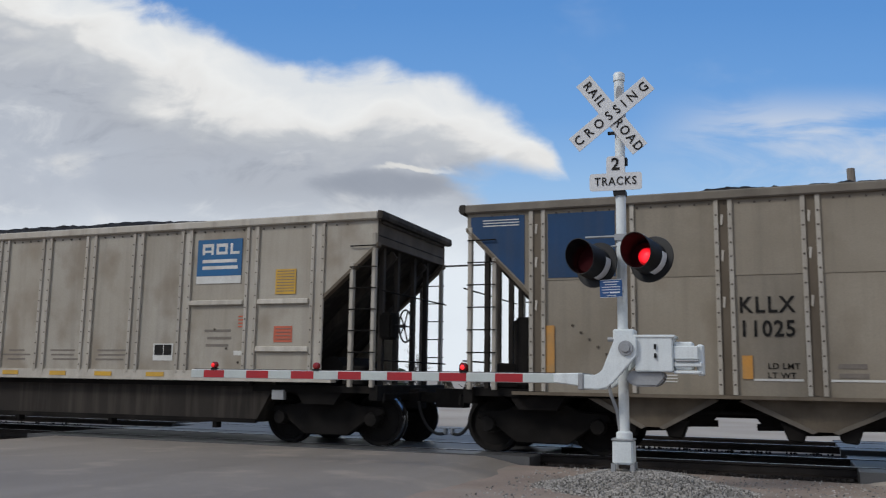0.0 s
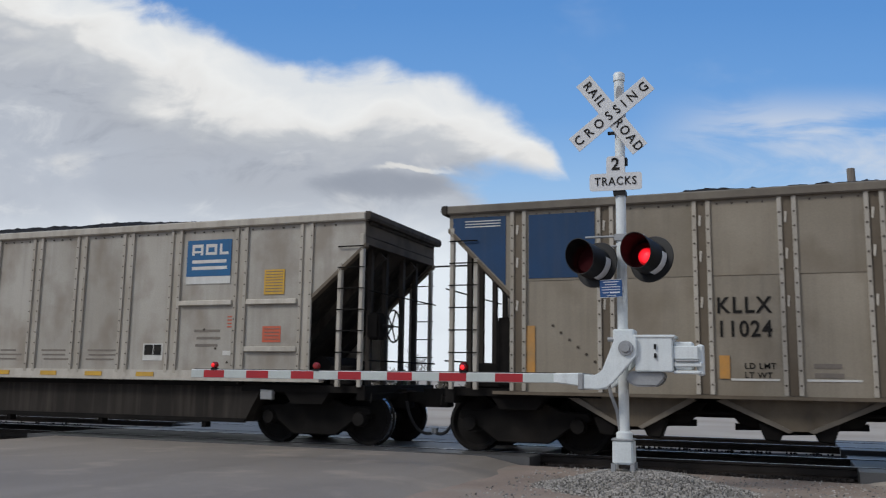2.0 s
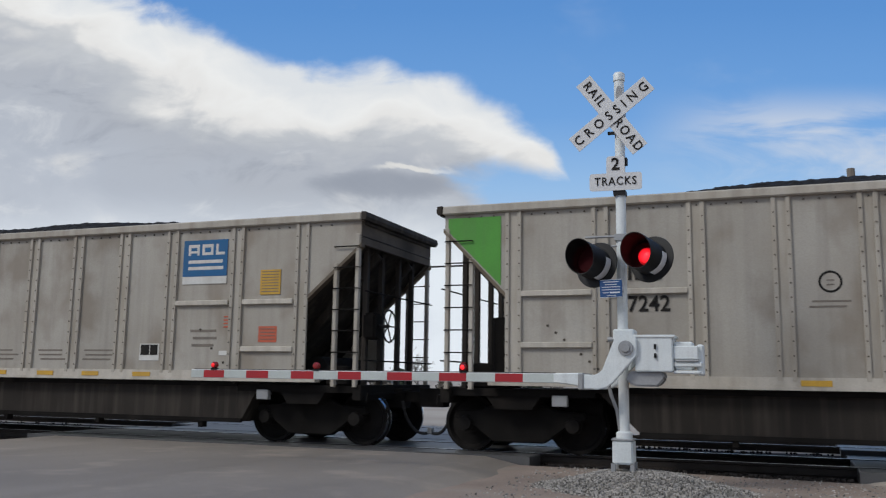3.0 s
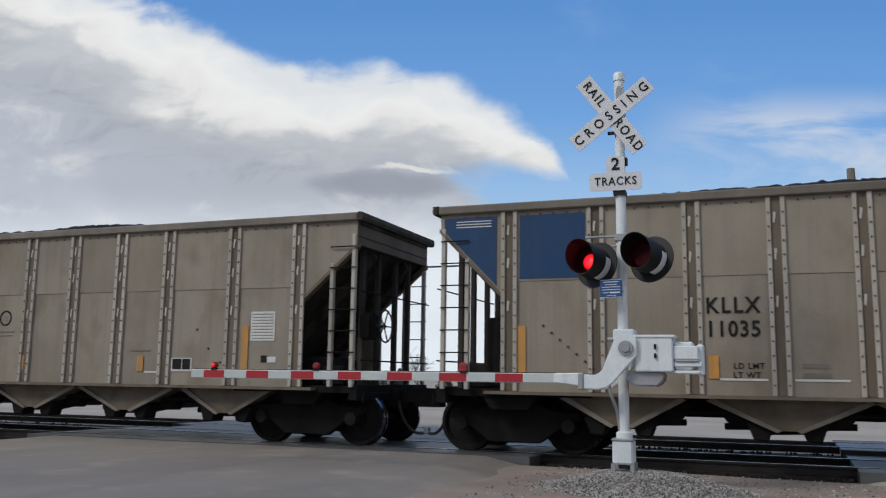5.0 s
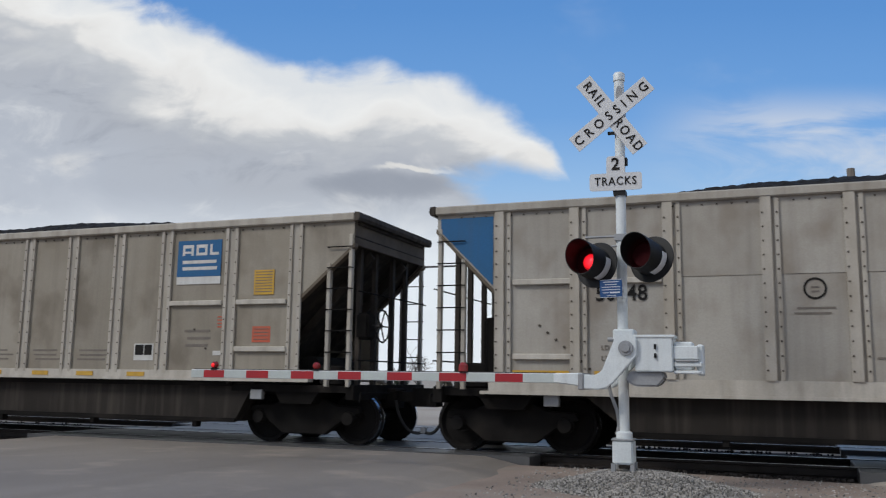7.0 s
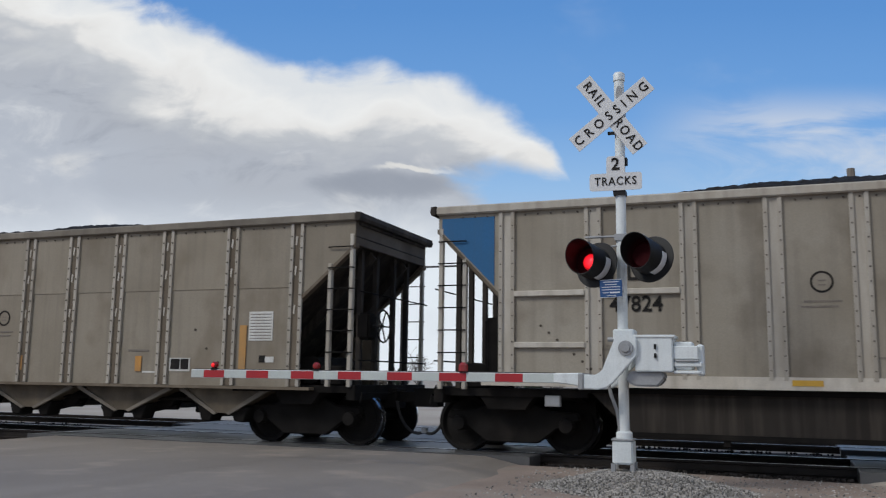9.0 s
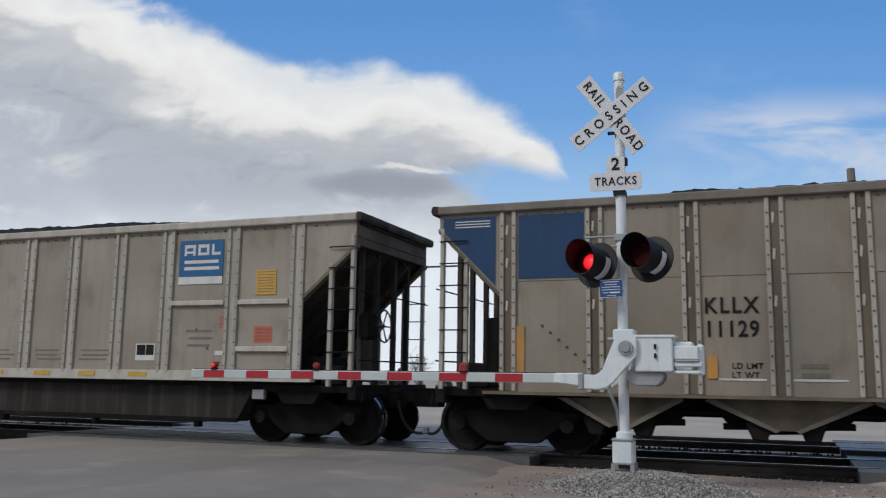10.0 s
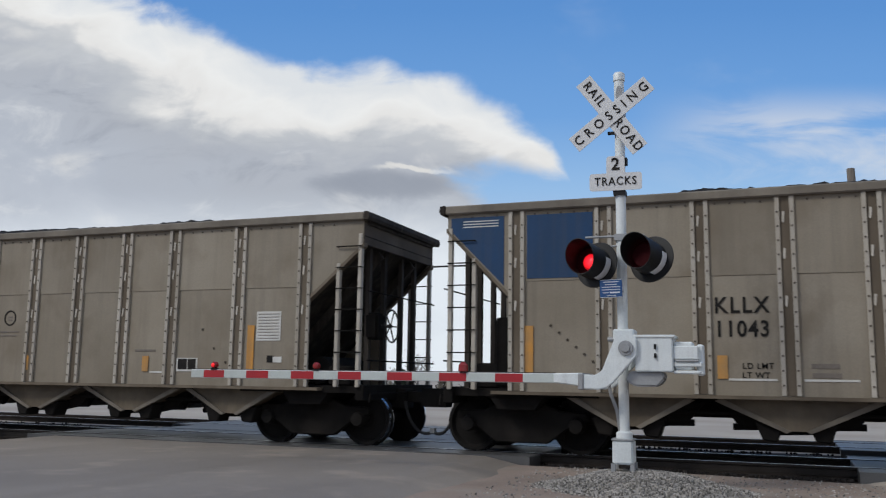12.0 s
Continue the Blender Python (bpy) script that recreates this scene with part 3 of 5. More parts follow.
def build_side(car, sgn, ribs, plate_mat, style):
    """One side: plates between the ribs, ribs with rivets, chord and sill."""
    s = sgn
    foot = 0.995 if style == "K" else SILL1

    def ybox(bm, x0, x1, a, b, z0, z1):
        return box(bm, x0, x1, min(s * a, s * b), max(s * a, s * b), z0, z1)

    edges = [-6.30, *ribs[1:-1], 6.30]
    edges[0], edges[-1] = ribs[0], ribs[-1]
    for a, b in zip(edges, edges[1:]):
        if style == "M":
            part("side_plate", bevelled(ybox(B(), a + 0.004, b - 0.004, WALL - 0.02, WALL - 0.006, SILL1 - 0.02, TOP), 0.004, 1), plate_mat, car)
            continue
        part("upper_plate", bevelled(ybox(B(), a + 0.004, b - 0.004, WALL - 0.02, WALL, SEAM, TOP), 0.004, 1), plate_mat, car)
        part("lower_plate", bevelled(ybox(B(), a + 0.004, b - 0.004, WALL - 0.03, WALL - 0.01, foot - 0.02, SEAM + 0.002), 0.004, 1), plate_mat, car)
    for e in (-1, 1):
        x0, x1 = e * 6.17, e * 7.32
        tri = [(x0, TOP), (x1, TOP), (x1, 3.56 if e < 0 else 3.40), (e * 6.29, 2.5), (e * 6.29, foot), (x0, foot)]
        part("corner_plate", prism(B(), tri if e < 0 else tri[::-1], s * WALL, s * (WALL - 0.02)), plate_mat, car)
        drop = 0.0 if e < 0 else -0.16
        # flange takes the darker colour in place of its shade
        edge = [(e * 7.34, 3.60 + drop), (e * 7.34, 3.53 + drop), (e * 6.28, 2.45), (e * 6.28, 2.52)]
        part("corner_flange", prism(B(), edge, s * (WALL + 0.02), s * (WALL - 0.12)), RECESS, car, "corner flange coloured dark for its shade")
    for x in ribs:
        bm = B()
        wide = 0.098
        for off in (-wide, wide):
            ybox(bm, x + off - 0.03, x + off + 0.03, WALL - 0.005, WALL + 0.035, foot, TOP + 0.01)
        if style == "T":
            ybox(bm, x - wide - 0.03, x + 0.02, WALL - 0.004, WALL + 0.06, SILL1, TOP + 0.015)
        rib = part("rib", bm, ALU_RIB, car, "riveted upright rib")
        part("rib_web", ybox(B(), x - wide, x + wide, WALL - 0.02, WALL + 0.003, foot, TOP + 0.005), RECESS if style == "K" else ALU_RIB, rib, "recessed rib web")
        bm = B()
        z = foot + 0.14
        while z < TOP - 0.05:
            for off in (-wide, wide):
                yy = WALL + (0.06 if style == "T" and off < 0 else 0.035)
                c = Vector((x + off, s * yy, z))
                rod(bm, c - Vector((0, 0.01 * s, 0)), c + Vector((0, 0.012 * s, 0)), 0.012 if style == "M" else 0.0155, 6)
            z += 0.205
        tagged(part("rivets", bm, RIVET, rib, "dark rivet heads"), kind="stuff")
        if style == "K":
            for z in (3.55, 3.02, 2.34):
                bm = prism(B(), [(x - 0.04, z - 0.09), (x - 0.012, z - 0.11), (x + 0.004, z + 0.05), (x - 0.03, z + 0.06)], s * (WALL + 0.002), s * (WALL + 0.016))
                part("gusset", bm, ALU_TRIM, rib, "narrow pale patch in the rib recess")
    bm = B()
    for k in range(66):
        x = -6.9 + k * 0.21
        c = Vector((x, s * WALL, TOP - 0.06))
        rod(bm, c - Vector((0, 0.01 * s, 0)), c + Vector((0, 0.014 * s, 0)), 0.015, 6)
    tagged(part("chord_rivets", bm, RIVET, car), kind="stuff")
    part("top_chord", bevelled(ybox(B(), -HALF + 0.02, HALF - 0.02, WALL - 0.12, WALL + 0.075, TOP - 0.005, TOP + 0.135), 0.02, 1), CHORD_DARK if style == "K" else ALU_RIB, car, "heavy top chord")
    sill = B()
    low = 1.085 if style == "M" else SILL0
    ybox(sill, -6.28 if style == "K" else -6.42, 6.28 if style == "K" else 6.42, WALL - 0.12, WALL + (-0.034 if style == "K" else 0.03), low + 0.02, SILL1 + (0.05 if style == "M" else 0.0))
    lip = sill if style != "K" else B()
    ybox(lip, -6.55, 6.55, WALL - 0.12, WALL + 0.06, low - 0.015, low + 0.035)
    part("side_sill", sill, ALU_TAN if style == "K" else ALU_TRIM, car, "side sill with lower lip")
    if style == "K":
        part("sill_lip", lip, RECESS, car, "grimy brown lower lip")
    # end posts and ladder
    for e in (-1, 1):
        for x, z1 in ((7.27, 3.60), (6.86, 3.10)):
            part("end_post", bevelled(ybox(B(), min(e * (x - 0.035), e * (x + 0.035)), max(e * (x - 0.035), e * (x + 0.035)), WALL - 0.07, WALL + 0.02, 1.0, z1), 0.008, 1), ALU_RIB, car, "slim upright post")
        for k in range(7):
            z = 1.22 + 0.36 * k
            xa, xb = (6.84, 7.30)
            bm = rod(B(), (e * xa, s * (WALL + 0.045), z), (e * xb, s * (WALL + 0.045), z), 0.011, 6)
            for x in (xa, xb):
                rod(bm, (e * x, s * (WALL + 0.045), z), (e * x, s * (WALL - 0.03), z), 0.011, 6)
            part("rung", bm, UNDER, car, "dark ladder rung")


def build_end(car, e):
    """Slope sheet, end wall, deck, posts and coupler of one end."""
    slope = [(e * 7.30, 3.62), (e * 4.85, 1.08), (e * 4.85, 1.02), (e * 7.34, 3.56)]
    part("slope_sheet", prism(B(), slope, -WALL + 0.03, WALL - 0.03), END_DARK, car, "sloping end sheet coloured dark for soot and shade")
    part("end_wall", box(B(), min(e * 7.28, e * 7.33), max(e * 7.28, e * 7.33), -WALL + 0.02, WALL - 0.02, 3.42 if e > 0 else 3.54, TOP), END_WALL, car, "dusty brown end wall")
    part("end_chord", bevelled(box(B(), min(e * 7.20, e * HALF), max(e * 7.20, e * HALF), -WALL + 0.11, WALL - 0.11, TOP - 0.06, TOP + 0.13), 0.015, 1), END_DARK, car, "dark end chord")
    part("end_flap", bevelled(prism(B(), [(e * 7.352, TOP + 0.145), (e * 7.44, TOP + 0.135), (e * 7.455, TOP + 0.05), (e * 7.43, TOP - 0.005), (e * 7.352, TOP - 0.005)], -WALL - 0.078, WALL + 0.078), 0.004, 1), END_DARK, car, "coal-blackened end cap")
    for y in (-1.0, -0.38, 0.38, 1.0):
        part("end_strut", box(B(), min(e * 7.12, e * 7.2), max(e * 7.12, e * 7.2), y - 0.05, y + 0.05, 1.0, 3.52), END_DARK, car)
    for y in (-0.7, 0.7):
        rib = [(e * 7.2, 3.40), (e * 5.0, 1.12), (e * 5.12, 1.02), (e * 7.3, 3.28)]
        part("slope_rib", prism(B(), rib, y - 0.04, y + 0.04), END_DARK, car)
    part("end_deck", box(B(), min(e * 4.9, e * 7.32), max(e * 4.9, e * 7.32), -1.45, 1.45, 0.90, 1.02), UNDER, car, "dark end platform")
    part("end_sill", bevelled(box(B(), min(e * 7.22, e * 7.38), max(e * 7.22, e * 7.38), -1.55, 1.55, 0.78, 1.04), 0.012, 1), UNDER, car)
    for z in (2.62, 1.45):
        part("grab_bar", rod(B(), (e * 7.40, -1.5, z), (e * 7.40, 1.5, z), 0.014, 6), UNDER, car)
    # coupler with its draft pocket
    bm = bevelled(box(B(), min(e * 6.7, e * 7.55), max(e * 6.7, e * 7.55), -0.2, 0.2, 0.62, 0.98), 0.02, 1)
    box(bm, min(e * 7.5, e * 7.9), max(e * 7.5, e * 7.9), -0.09, 0.09, 0.74, 0.92)
    bevel_head = [(e * 7.86, -0.16), (e * 8.13, -0.16), (e * 8.13, 0.02), (e * 8.02, 0.14), (e * 7.86, 0.16)]
    a = [bm.verts.new((x, y, 0.66)) for x, y in bevel_head]
    b = [bm.verts.new((x, y, 0.99)) for x, y in bevel_head]
    bm.faces.new(a), bm.faces.new(b[::-1])
    for k in range(len(a)):
        bm.faces.new((a[k - 1], b[k - 1], b[k], a[k]))
    part("coupler", bm, UNDER, car, "cast knuckle coupler")
    pts = [(e * (7.62 + 0.47 * (k / 14) ** 1.3), -0.34 + 0.012 * k, 0.76 - 0.56 * math.sin(math.pi * 0.62 * k / 14) ** 0.75) for k in range(15)]
    air = part("air_hose", hose(B(), pts, 0.028, 8), RUBBER, car, "drooping air hose", True)
    tip = Vector(pts[-1])
    part("gladhand", bevelled(box(B(), min(tip.x - e * 0.05, tip.x), max(tip.x - e * 0.05, tip.x), tip.y - 0.05, tip.y + 0.05, tip.z - 0.03, tip.z + 0.08), 0.012, 1), CAST, air, "cast hose coupling")
    part("uncoupling_lever", hose(B(), [(e * 7.46, -1.5, 0.75), (e * 7.46, -1.45, 0.9), (e * 7.46, -0.3, 0.9), (e * 7.7, -0.1, 0.95)], 0.014, 5), UNDER, car)


def build_truck(car, e):
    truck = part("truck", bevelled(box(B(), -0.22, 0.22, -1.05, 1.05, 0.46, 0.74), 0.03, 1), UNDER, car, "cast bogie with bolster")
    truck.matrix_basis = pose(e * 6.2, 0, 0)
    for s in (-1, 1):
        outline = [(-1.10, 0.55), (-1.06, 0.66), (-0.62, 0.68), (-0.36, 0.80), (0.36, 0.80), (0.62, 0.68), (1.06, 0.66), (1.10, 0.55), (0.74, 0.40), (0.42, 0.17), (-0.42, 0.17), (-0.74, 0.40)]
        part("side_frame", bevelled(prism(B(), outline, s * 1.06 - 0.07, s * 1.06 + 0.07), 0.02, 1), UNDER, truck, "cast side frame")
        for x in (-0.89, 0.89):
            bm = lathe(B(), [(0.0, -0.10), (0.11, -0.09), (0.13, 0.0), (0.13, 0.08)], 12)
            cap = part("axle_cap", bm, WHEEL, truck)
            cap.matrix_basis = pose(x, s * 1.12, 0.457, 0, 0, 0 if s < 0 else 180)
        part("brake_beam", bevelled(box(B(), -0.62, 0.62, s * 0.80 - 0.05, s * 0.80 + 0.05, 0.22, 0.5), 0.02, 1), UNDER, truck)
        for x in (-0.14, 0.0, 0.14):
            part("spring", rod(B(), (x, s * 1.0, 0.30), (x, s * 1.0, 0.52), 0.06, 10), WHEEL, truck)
    prof = [(0.0, -0.02), (0.16, -0.05), (0.19, -0.02), (0.36, 0.0), (0.40, -0.065), (0.452, -0.068), (0.457, -0.05), (0.462, 0.03), (0.489, 0.05), (0.487, 0.07), (0.40, 0.07), (0.36, 0.03), (0.16, 0.05), (0.0, 0.05)]
    sets = []
    for x in (-0.89, 0.89):
        bm = rod(B(), (0, -1.0, 0), (0, 1.0, 0), 0.085, 10)
        for s in (-1, 1):
            rings = B()
            lathe(rings, prof, 28)
            me = bpy.data.meshes.new("tmp")
            rings.to_mesh(me)
            rings.free()
            me.transform(Matrix.Translation((0, s * 0.78, 0)) @ (Matrix.Identity(4) if s < 0 else Matrix.Rotation(math.pi, 4, "Z")))
            bm.from_mesh(me)
            bpy.data.meshes.remove(me)
        ob = part("wheelset", bm, WHEEL, truck, "pair of steel wheels on an axle", True)
        me = ob.data
        me.materials.append(TREAD)
        for p in me.polygons:
            r = math.hypot(p.center.x, p.center.z)
            if r > 0.44 and abs(p.normal.y) < 0.5:
                p.material_index = 1
        ob.matrix_basis = pose(x, 0, 0.457)
    return truck


def build_car(style):
    k = style == "K"
    car = thing("hopper_car", "dusty tan aluminium coal hopper car with riveted ribs" if k else "grey aluminium coal car with long dark belly trough", "freight car", "coal train")
    ribs, plate = {"K": (K_RIBS, ALU_TAN), "T": (T_RIBS, ALU_GREY), "M": (K_RIBS, ALU_MID)}[style]
    for s in (-1, 1):
        build_side(car, s, ribs, plate, style)
    for e in (-1, 1):
        build_end(car, e)
        build_truck(car, e)
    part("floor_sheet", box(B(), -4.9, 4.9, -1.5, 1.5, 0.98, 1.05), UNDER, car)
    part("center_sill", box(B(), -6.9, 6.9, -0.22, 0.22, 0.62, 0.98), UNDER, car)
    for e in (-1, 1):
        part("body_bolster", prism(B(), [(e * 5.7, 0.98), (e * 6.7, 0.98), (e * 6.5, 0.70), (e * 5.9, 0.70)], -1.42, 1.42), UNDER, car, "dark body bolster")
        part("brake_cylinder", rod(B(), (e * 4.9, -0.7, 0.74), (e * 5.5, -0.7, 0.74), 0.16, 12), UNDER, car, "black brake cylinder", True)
        k or part("jacking_pad", bevelled(box(B(), min(e * 5.32, e * 5.56), max(e * 5.32, e * 5.56), -1.5, -1.40, 0.76, 0.93), 0.01, 1), CAST, car, "pale grey jacking pad")
    spots = B()
    for q in range(7):
        c = Vector((-5.6 + 0.13 * q, -WALL + 0.01, 2.0 - 0.11 * q))
        rod(spots, c, c - Vector((0, 0.014, 0)), 0.022, 7)
        if q % 2:
            c += Vector((9.6, 0, 0.1 * math.sin(q * 2.0)))
            rod(spots, c, c - Vector((0, 0.014, 0)), 0.022, 7)
    tagged(part("bolts", spots, RIVET, car, "dark bolt heads on the plates"), kind="stuff")
    # brake wheel, reservoir, valve box on the leading end
    bm = B()
    for q in range(16):
        a0, a1 = 2 * math.pi * q / 16, 2 * math.pi * (q + 1) / 16
        rod(bm, (7.60, -0.95 + 0.28 * math.cos(a0), 2.05 + 0.28 * math.sin(a0)), (7.60, -0.95 + 0.28 * math.cos(a1), 2.05 + 0.28 * math.sin(a1)), 0.016, 6)
    for q in range(5):
        a = 2 * math.pi * q / 5
        rod(bm, (7.57, -0.95, 2.05), (7.60, -0.95 + 0.28 * math.cos(a), 2.05 + 0.28 * math.sin(a)), 0.013, 5)
    rod(bm, (7.34, -0.95, 2.05), (7.60, -0.95, 2.05), 0.03, 8)
    part("brake_wheel", bm, BLACK, car, "black hand brake wheel")
    part("brake_housing", bevelled(box(B(), 7.16, 7.40, -1.12, -0.78, 1.82, 2.28), 0.04, 2), UNDER, car)
    part("air_reservoir", rod(B(), (6.35, -1.25, 1.28), (6.35, 0.2, 1.28), 0.24, 16), UNDER, car, "black air tank", True)
    part("upright_reservoir", bevelled(rod(B(), (-6.42, -1.02, 1.03), (-6.42, -1.02, 2.16), 0.27, 18), 0.05, 2), UNDER, car, "tall dark air reservoir", True)
    part("valve_box", bevelled(box(B(), 6.6, 7.05, -1.35, -0.8, 1.02, 1.36), 0.03, 1), UNDER, car)
    part("valve_box", bevelled(box(B(), -7.0, -6.4, -1.2, -0.6, 1.02, 1.42), 0.03, 1), UNDER, car)
    if k:
        for x in (-4.45, -2.10, 0.13, 2.43, 4.66):
            wide = 1.12 if abs(x) < 4 else 0.95
            v = [(x - wide, SILL0 - 0.01), (x + wide, SILL0 - 0.01), (x + 0.16, 0.50), (x - 0.16, 0.50)]
            hop = part("hopper", prism(B(), v, -1.38, 1.38), HOPPER, car, "dusty V-shaped discharge hopper")
            lip = B()
            for q in (-1, 1):
                prism(lip, [(x + q * wide, SILL0 - 0.05), (x + q * 0.16, 0.47), (x + q * 0.10, 0.50), (x + q * (wide - 0.1), SILL0 - 0.01)], -1.42, -1.36)
            part("hopper_lip", lip, CHORD_DARK, hop)
            for q in (-0.38, 0.32):
                part("door_latch", bevelled(prism(B(), [(x + q - 0.2, 0.62), (x + q + 0.2, 0.62), (x + q + 0.1, 0.34), (x + q - 0.1, 0.36)], -1.34, -1.0), 0.02, 1), UNDER, hop, "black door latch")
            part("door_gear", prism(B(), [(x - 1.05, 0.86), (x - 0.5, 0.80), (x, 0.60), (x + 0.5, 0.80), (x + 1.05, 0.86), (x + 0.8, 0.56), (x + 0.2, 0.44), (x - 0.25, 0.42), (x - 0.85, 0.58)], -1.0, -0.75), UNDER, hop, "black door linkage")
            part("door_shaft", rod(B(), (x - 0.9, -0.9, 0.52), (x + 0.9, -0.9, 0.56), 0.05, 8), UNDER, hop)
        part("air_pipe", rod(B(), (-5.0, -1.1, 0.72), (5.0, -1.1, 0.72), 0.03, 8), UNDER, car)
    else:
        top = 1.07 if style == "M" else SILL0 - 0.01
        belly = [(-4.95, top), (5.35, top), (4.95, 0.36), (-4.20, 0.36)]
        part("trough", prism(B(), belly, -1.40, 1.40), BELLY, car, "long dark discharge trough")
        part("trough_lip", box(B(), -4.25, 4.97, -1.43, -1.37, 0.345, 0.42), UNDER, car)
        for x in (-2.9, -0.55, 1.75, 4.1):
            part("trough_hook", bevelled(box(B(), x - 0.05, x + 0.05, -1.4, -1.25, 0.24, 0.37), 0.01, 1), UNDER, car)
        heights = {"T": (2.68, 2.67, 1.52, 2.64, 2.64, 1.52), "M": (2.50, 2.50, 1.70, 2.46, 2.46, 1.63)}[style]
        spans = ((-6.02, -5.1), (-4.84, -3.72), (-6.02, -5.1), (3.74, 4.82), (5.08, 6.03), (5.08, 6.08))
        if style == "M":
            spans = ((-6.02, -4.90), (-4.64, -3.48), (-6.02, -4.90), (3.58, 4.72), (5.02, 6.05), (5.02, 6.08))
        for (x0, x1), z in zip(spans, heights):
            part("stiffener", bevelled(box(B(), x0, x1, -WALL - 0.06, -WALL + 0.005, z - 0.045, z + 0.045), 0.01, 1), ALU_TRIM, car, "horizontal stiffener bar")
    build_markings(car, style)
    return car


def build_markings(car, style):
    """The stencils and notices that every car of one kind carries on its near side."""
    k = style == "K"
    dl, dy, dr = (-0.03, -0.02, -0.01) if style == "T" else (-0.12, -0.21, -0.28)
    lx = 0.0 if style == "T" else -0.16
    if k:
        decal(car, "paint_square", -5.98, -4.93, 2.74, 3.755, BLUE, "faded dark blue square")
        for x, z0, z1 in ((-5.95, 1.18, 2.0), (-3.08, 1.22, 1.55), (0.0, 1.22, 1.5), (2.9, 1.22, 1.5), (5.16, 1.18, 2.05)):
            decal(car, "ochre_bar", x - 0.07, x + 0.07, z0, z1, OCHRE, "ochre upright bar")
        decal(car, "notice", 5.27, 5.76, 1.78, 2.29, WHITE, "white notice with grey lines", -0.009)
        bars(car, "notice_lines", 5.30, 5.73, 2.25, 9, 0.053, 0.012, GREY_INK, -0.004)
        decal(car, "label_plate", 3.60, 4.05, 1.23, 1.47, WHITE, "black and white label", -0.009)
        bars(car, "label_square", 3.63, 3.83, 1.455, 1, 0.2, 0.19, INK, -0.004)
        bars(car, "label_square", 3.85, 4.02, 1.455, 1, 0.2, 0.19, INK, -0.004)
        bars(car, "white_dashes", -4.38, -4.05, 1.27, 3, 0.045, 0.02, WHITE, -0.01)
        bars(car, "white_dashes", 3.0, 3.4, 1.225, 1, 0.2, 0.03, WHITE, -0.01)
        bars(car, "white_dashes", -2.0, -1.3, 1.225, 1, 0.2, 0.03, WHITE, -0.01)
        bars(car, "white_dashes", -3.0, -2.35, 1.225, 1, 0.2, 0.03, WHITE, -0.01)
        bars(car, "faded_writing", 2.62, 3.28, 1.62, 1, 0.13, 0.035, GREY_INK, -0.01, 0.3)
        decal(car, "patch", 5.62, 5.80, 1.40, 1.50, WHITE, "", -0.01)
        decal(car, "patch", 5.50, 5.63, 1.40, 1.52, INK, "", -0.01)
        words("load_words", "LD LMT", 0.085, INK, car, -2.60, -WALL + 0.004, 1.40, 1.0, 0, 1.1)
        words("load_words", "LT WT", 0.085, INK, car, -2.63, -WALL + 0.004, 1.27, 1.0, 0, 1.1)
        bars(car, "faded_writing", -1.92, -1.52, 1.44, 2, 0.13, 0.065, GREY_INK, -0.01, 0.1, 12)
        ring_x, ring_z = -0.51, 2.24
    else:
        decal(car, "logo_board", 3.84 + lx, 4.80 + lx, 3.07 + dl, 3.74 + dl, LIGHT_BLUE, "light blue logo board")
        decal(car, "logo_margin", 3.84 + lx, 4.80 + lx, 2.93 + dl, 3.066 + dl, WHITE, "white strip under the logo")
        for x0, x1, z0, z1 in ((3.95, 4.00, 3.46, 3.66), (3.95, 4.19, 3.60, 3.66), (4.14, 4.19, 3.46, 3.66), (3.98, 4.19, 3.50, 3.54), (4.25, 4.30, 3.46, 3.66), (4.25, 4.49, 3.60, 3.66),
                               (4.44, 4.49, 3.46, 3.66), (4.25, 4.49, 3.46, 3.51), (4.55, 4.60, 3.46, 3.66), (4.55, 4.74, 3.46, 3.51), (3.96, 4.70, 3.31, 3.37), (3.96, 4.72, 3.19, 3.25)):
            decal(car, "logo_bar", x0 + lx, x1 + lx, z0 + dl, z1 + dl, WHITE, "", 0.003)
        decal(car, "yellow_notice", 5.36, 5.77, 2.80 + dy, 3.24 + dy, YELLOW, "yellow notice with dark lines")
        bars(car, "notice_lines", 5.39, 5.74, 3.21 + dy, 8, 0.05, 0.014, GREY_INK, 0.003)
        decal(car, "red_notice", 5.36, 5.73, 2.03 + dr, 2.31 + dr, ORANGE_RED, "faded red notice", -0.009)
        bars(car, "notice_lines", 5.40, 5.70, 2.27 + dr, 4, 0.06, 0.012, GREY_INK, -0.004)
        bars(car, "red_lines", 4.62, 4.80, 2.22, 4, 0.06, 0.025, ORANGE_RED, -0.01)
        decal(car, "label_plate", 2.80, 3.24, 1.42, 1.73, WHITE, "black and white label", -0.009)
        bars(car, "label_square", 2.83, 3.02, 1.71, 1, 0.2, 0.19, INK, -0.004)
        bars(car, "label_square", 3.04, 3.21, 1.71, 1, 0.2, 0.19, INK, -0.004)
        for x0, x1 in ((-6.04, -5.14), (5.23, 6.11), (-4.75, -4.25)) + (((-2.0, -1.6), (-0.8, -0.4), (0.4, 0.8), (1.5, 1.9), (2.7, 3.1)) if style == "M" else ()):
            decal(car, "orange_strip", x0, x1, 1.13 if style == "M" else 1.225, 1.21 if style == "M" else 1.31, YELLOW, "orange reflective strip", 0.033 if style == "M" else -0.005)
        for x0, seed in ((-0.9, 2), (0.3, 3), (1.45, 4)):
            bars(car, "faded_writing", x0, x0 + 0.75, 1.62, 3, 0.085, 0.03, GREY_INK, -0.01, 0.25, seed)
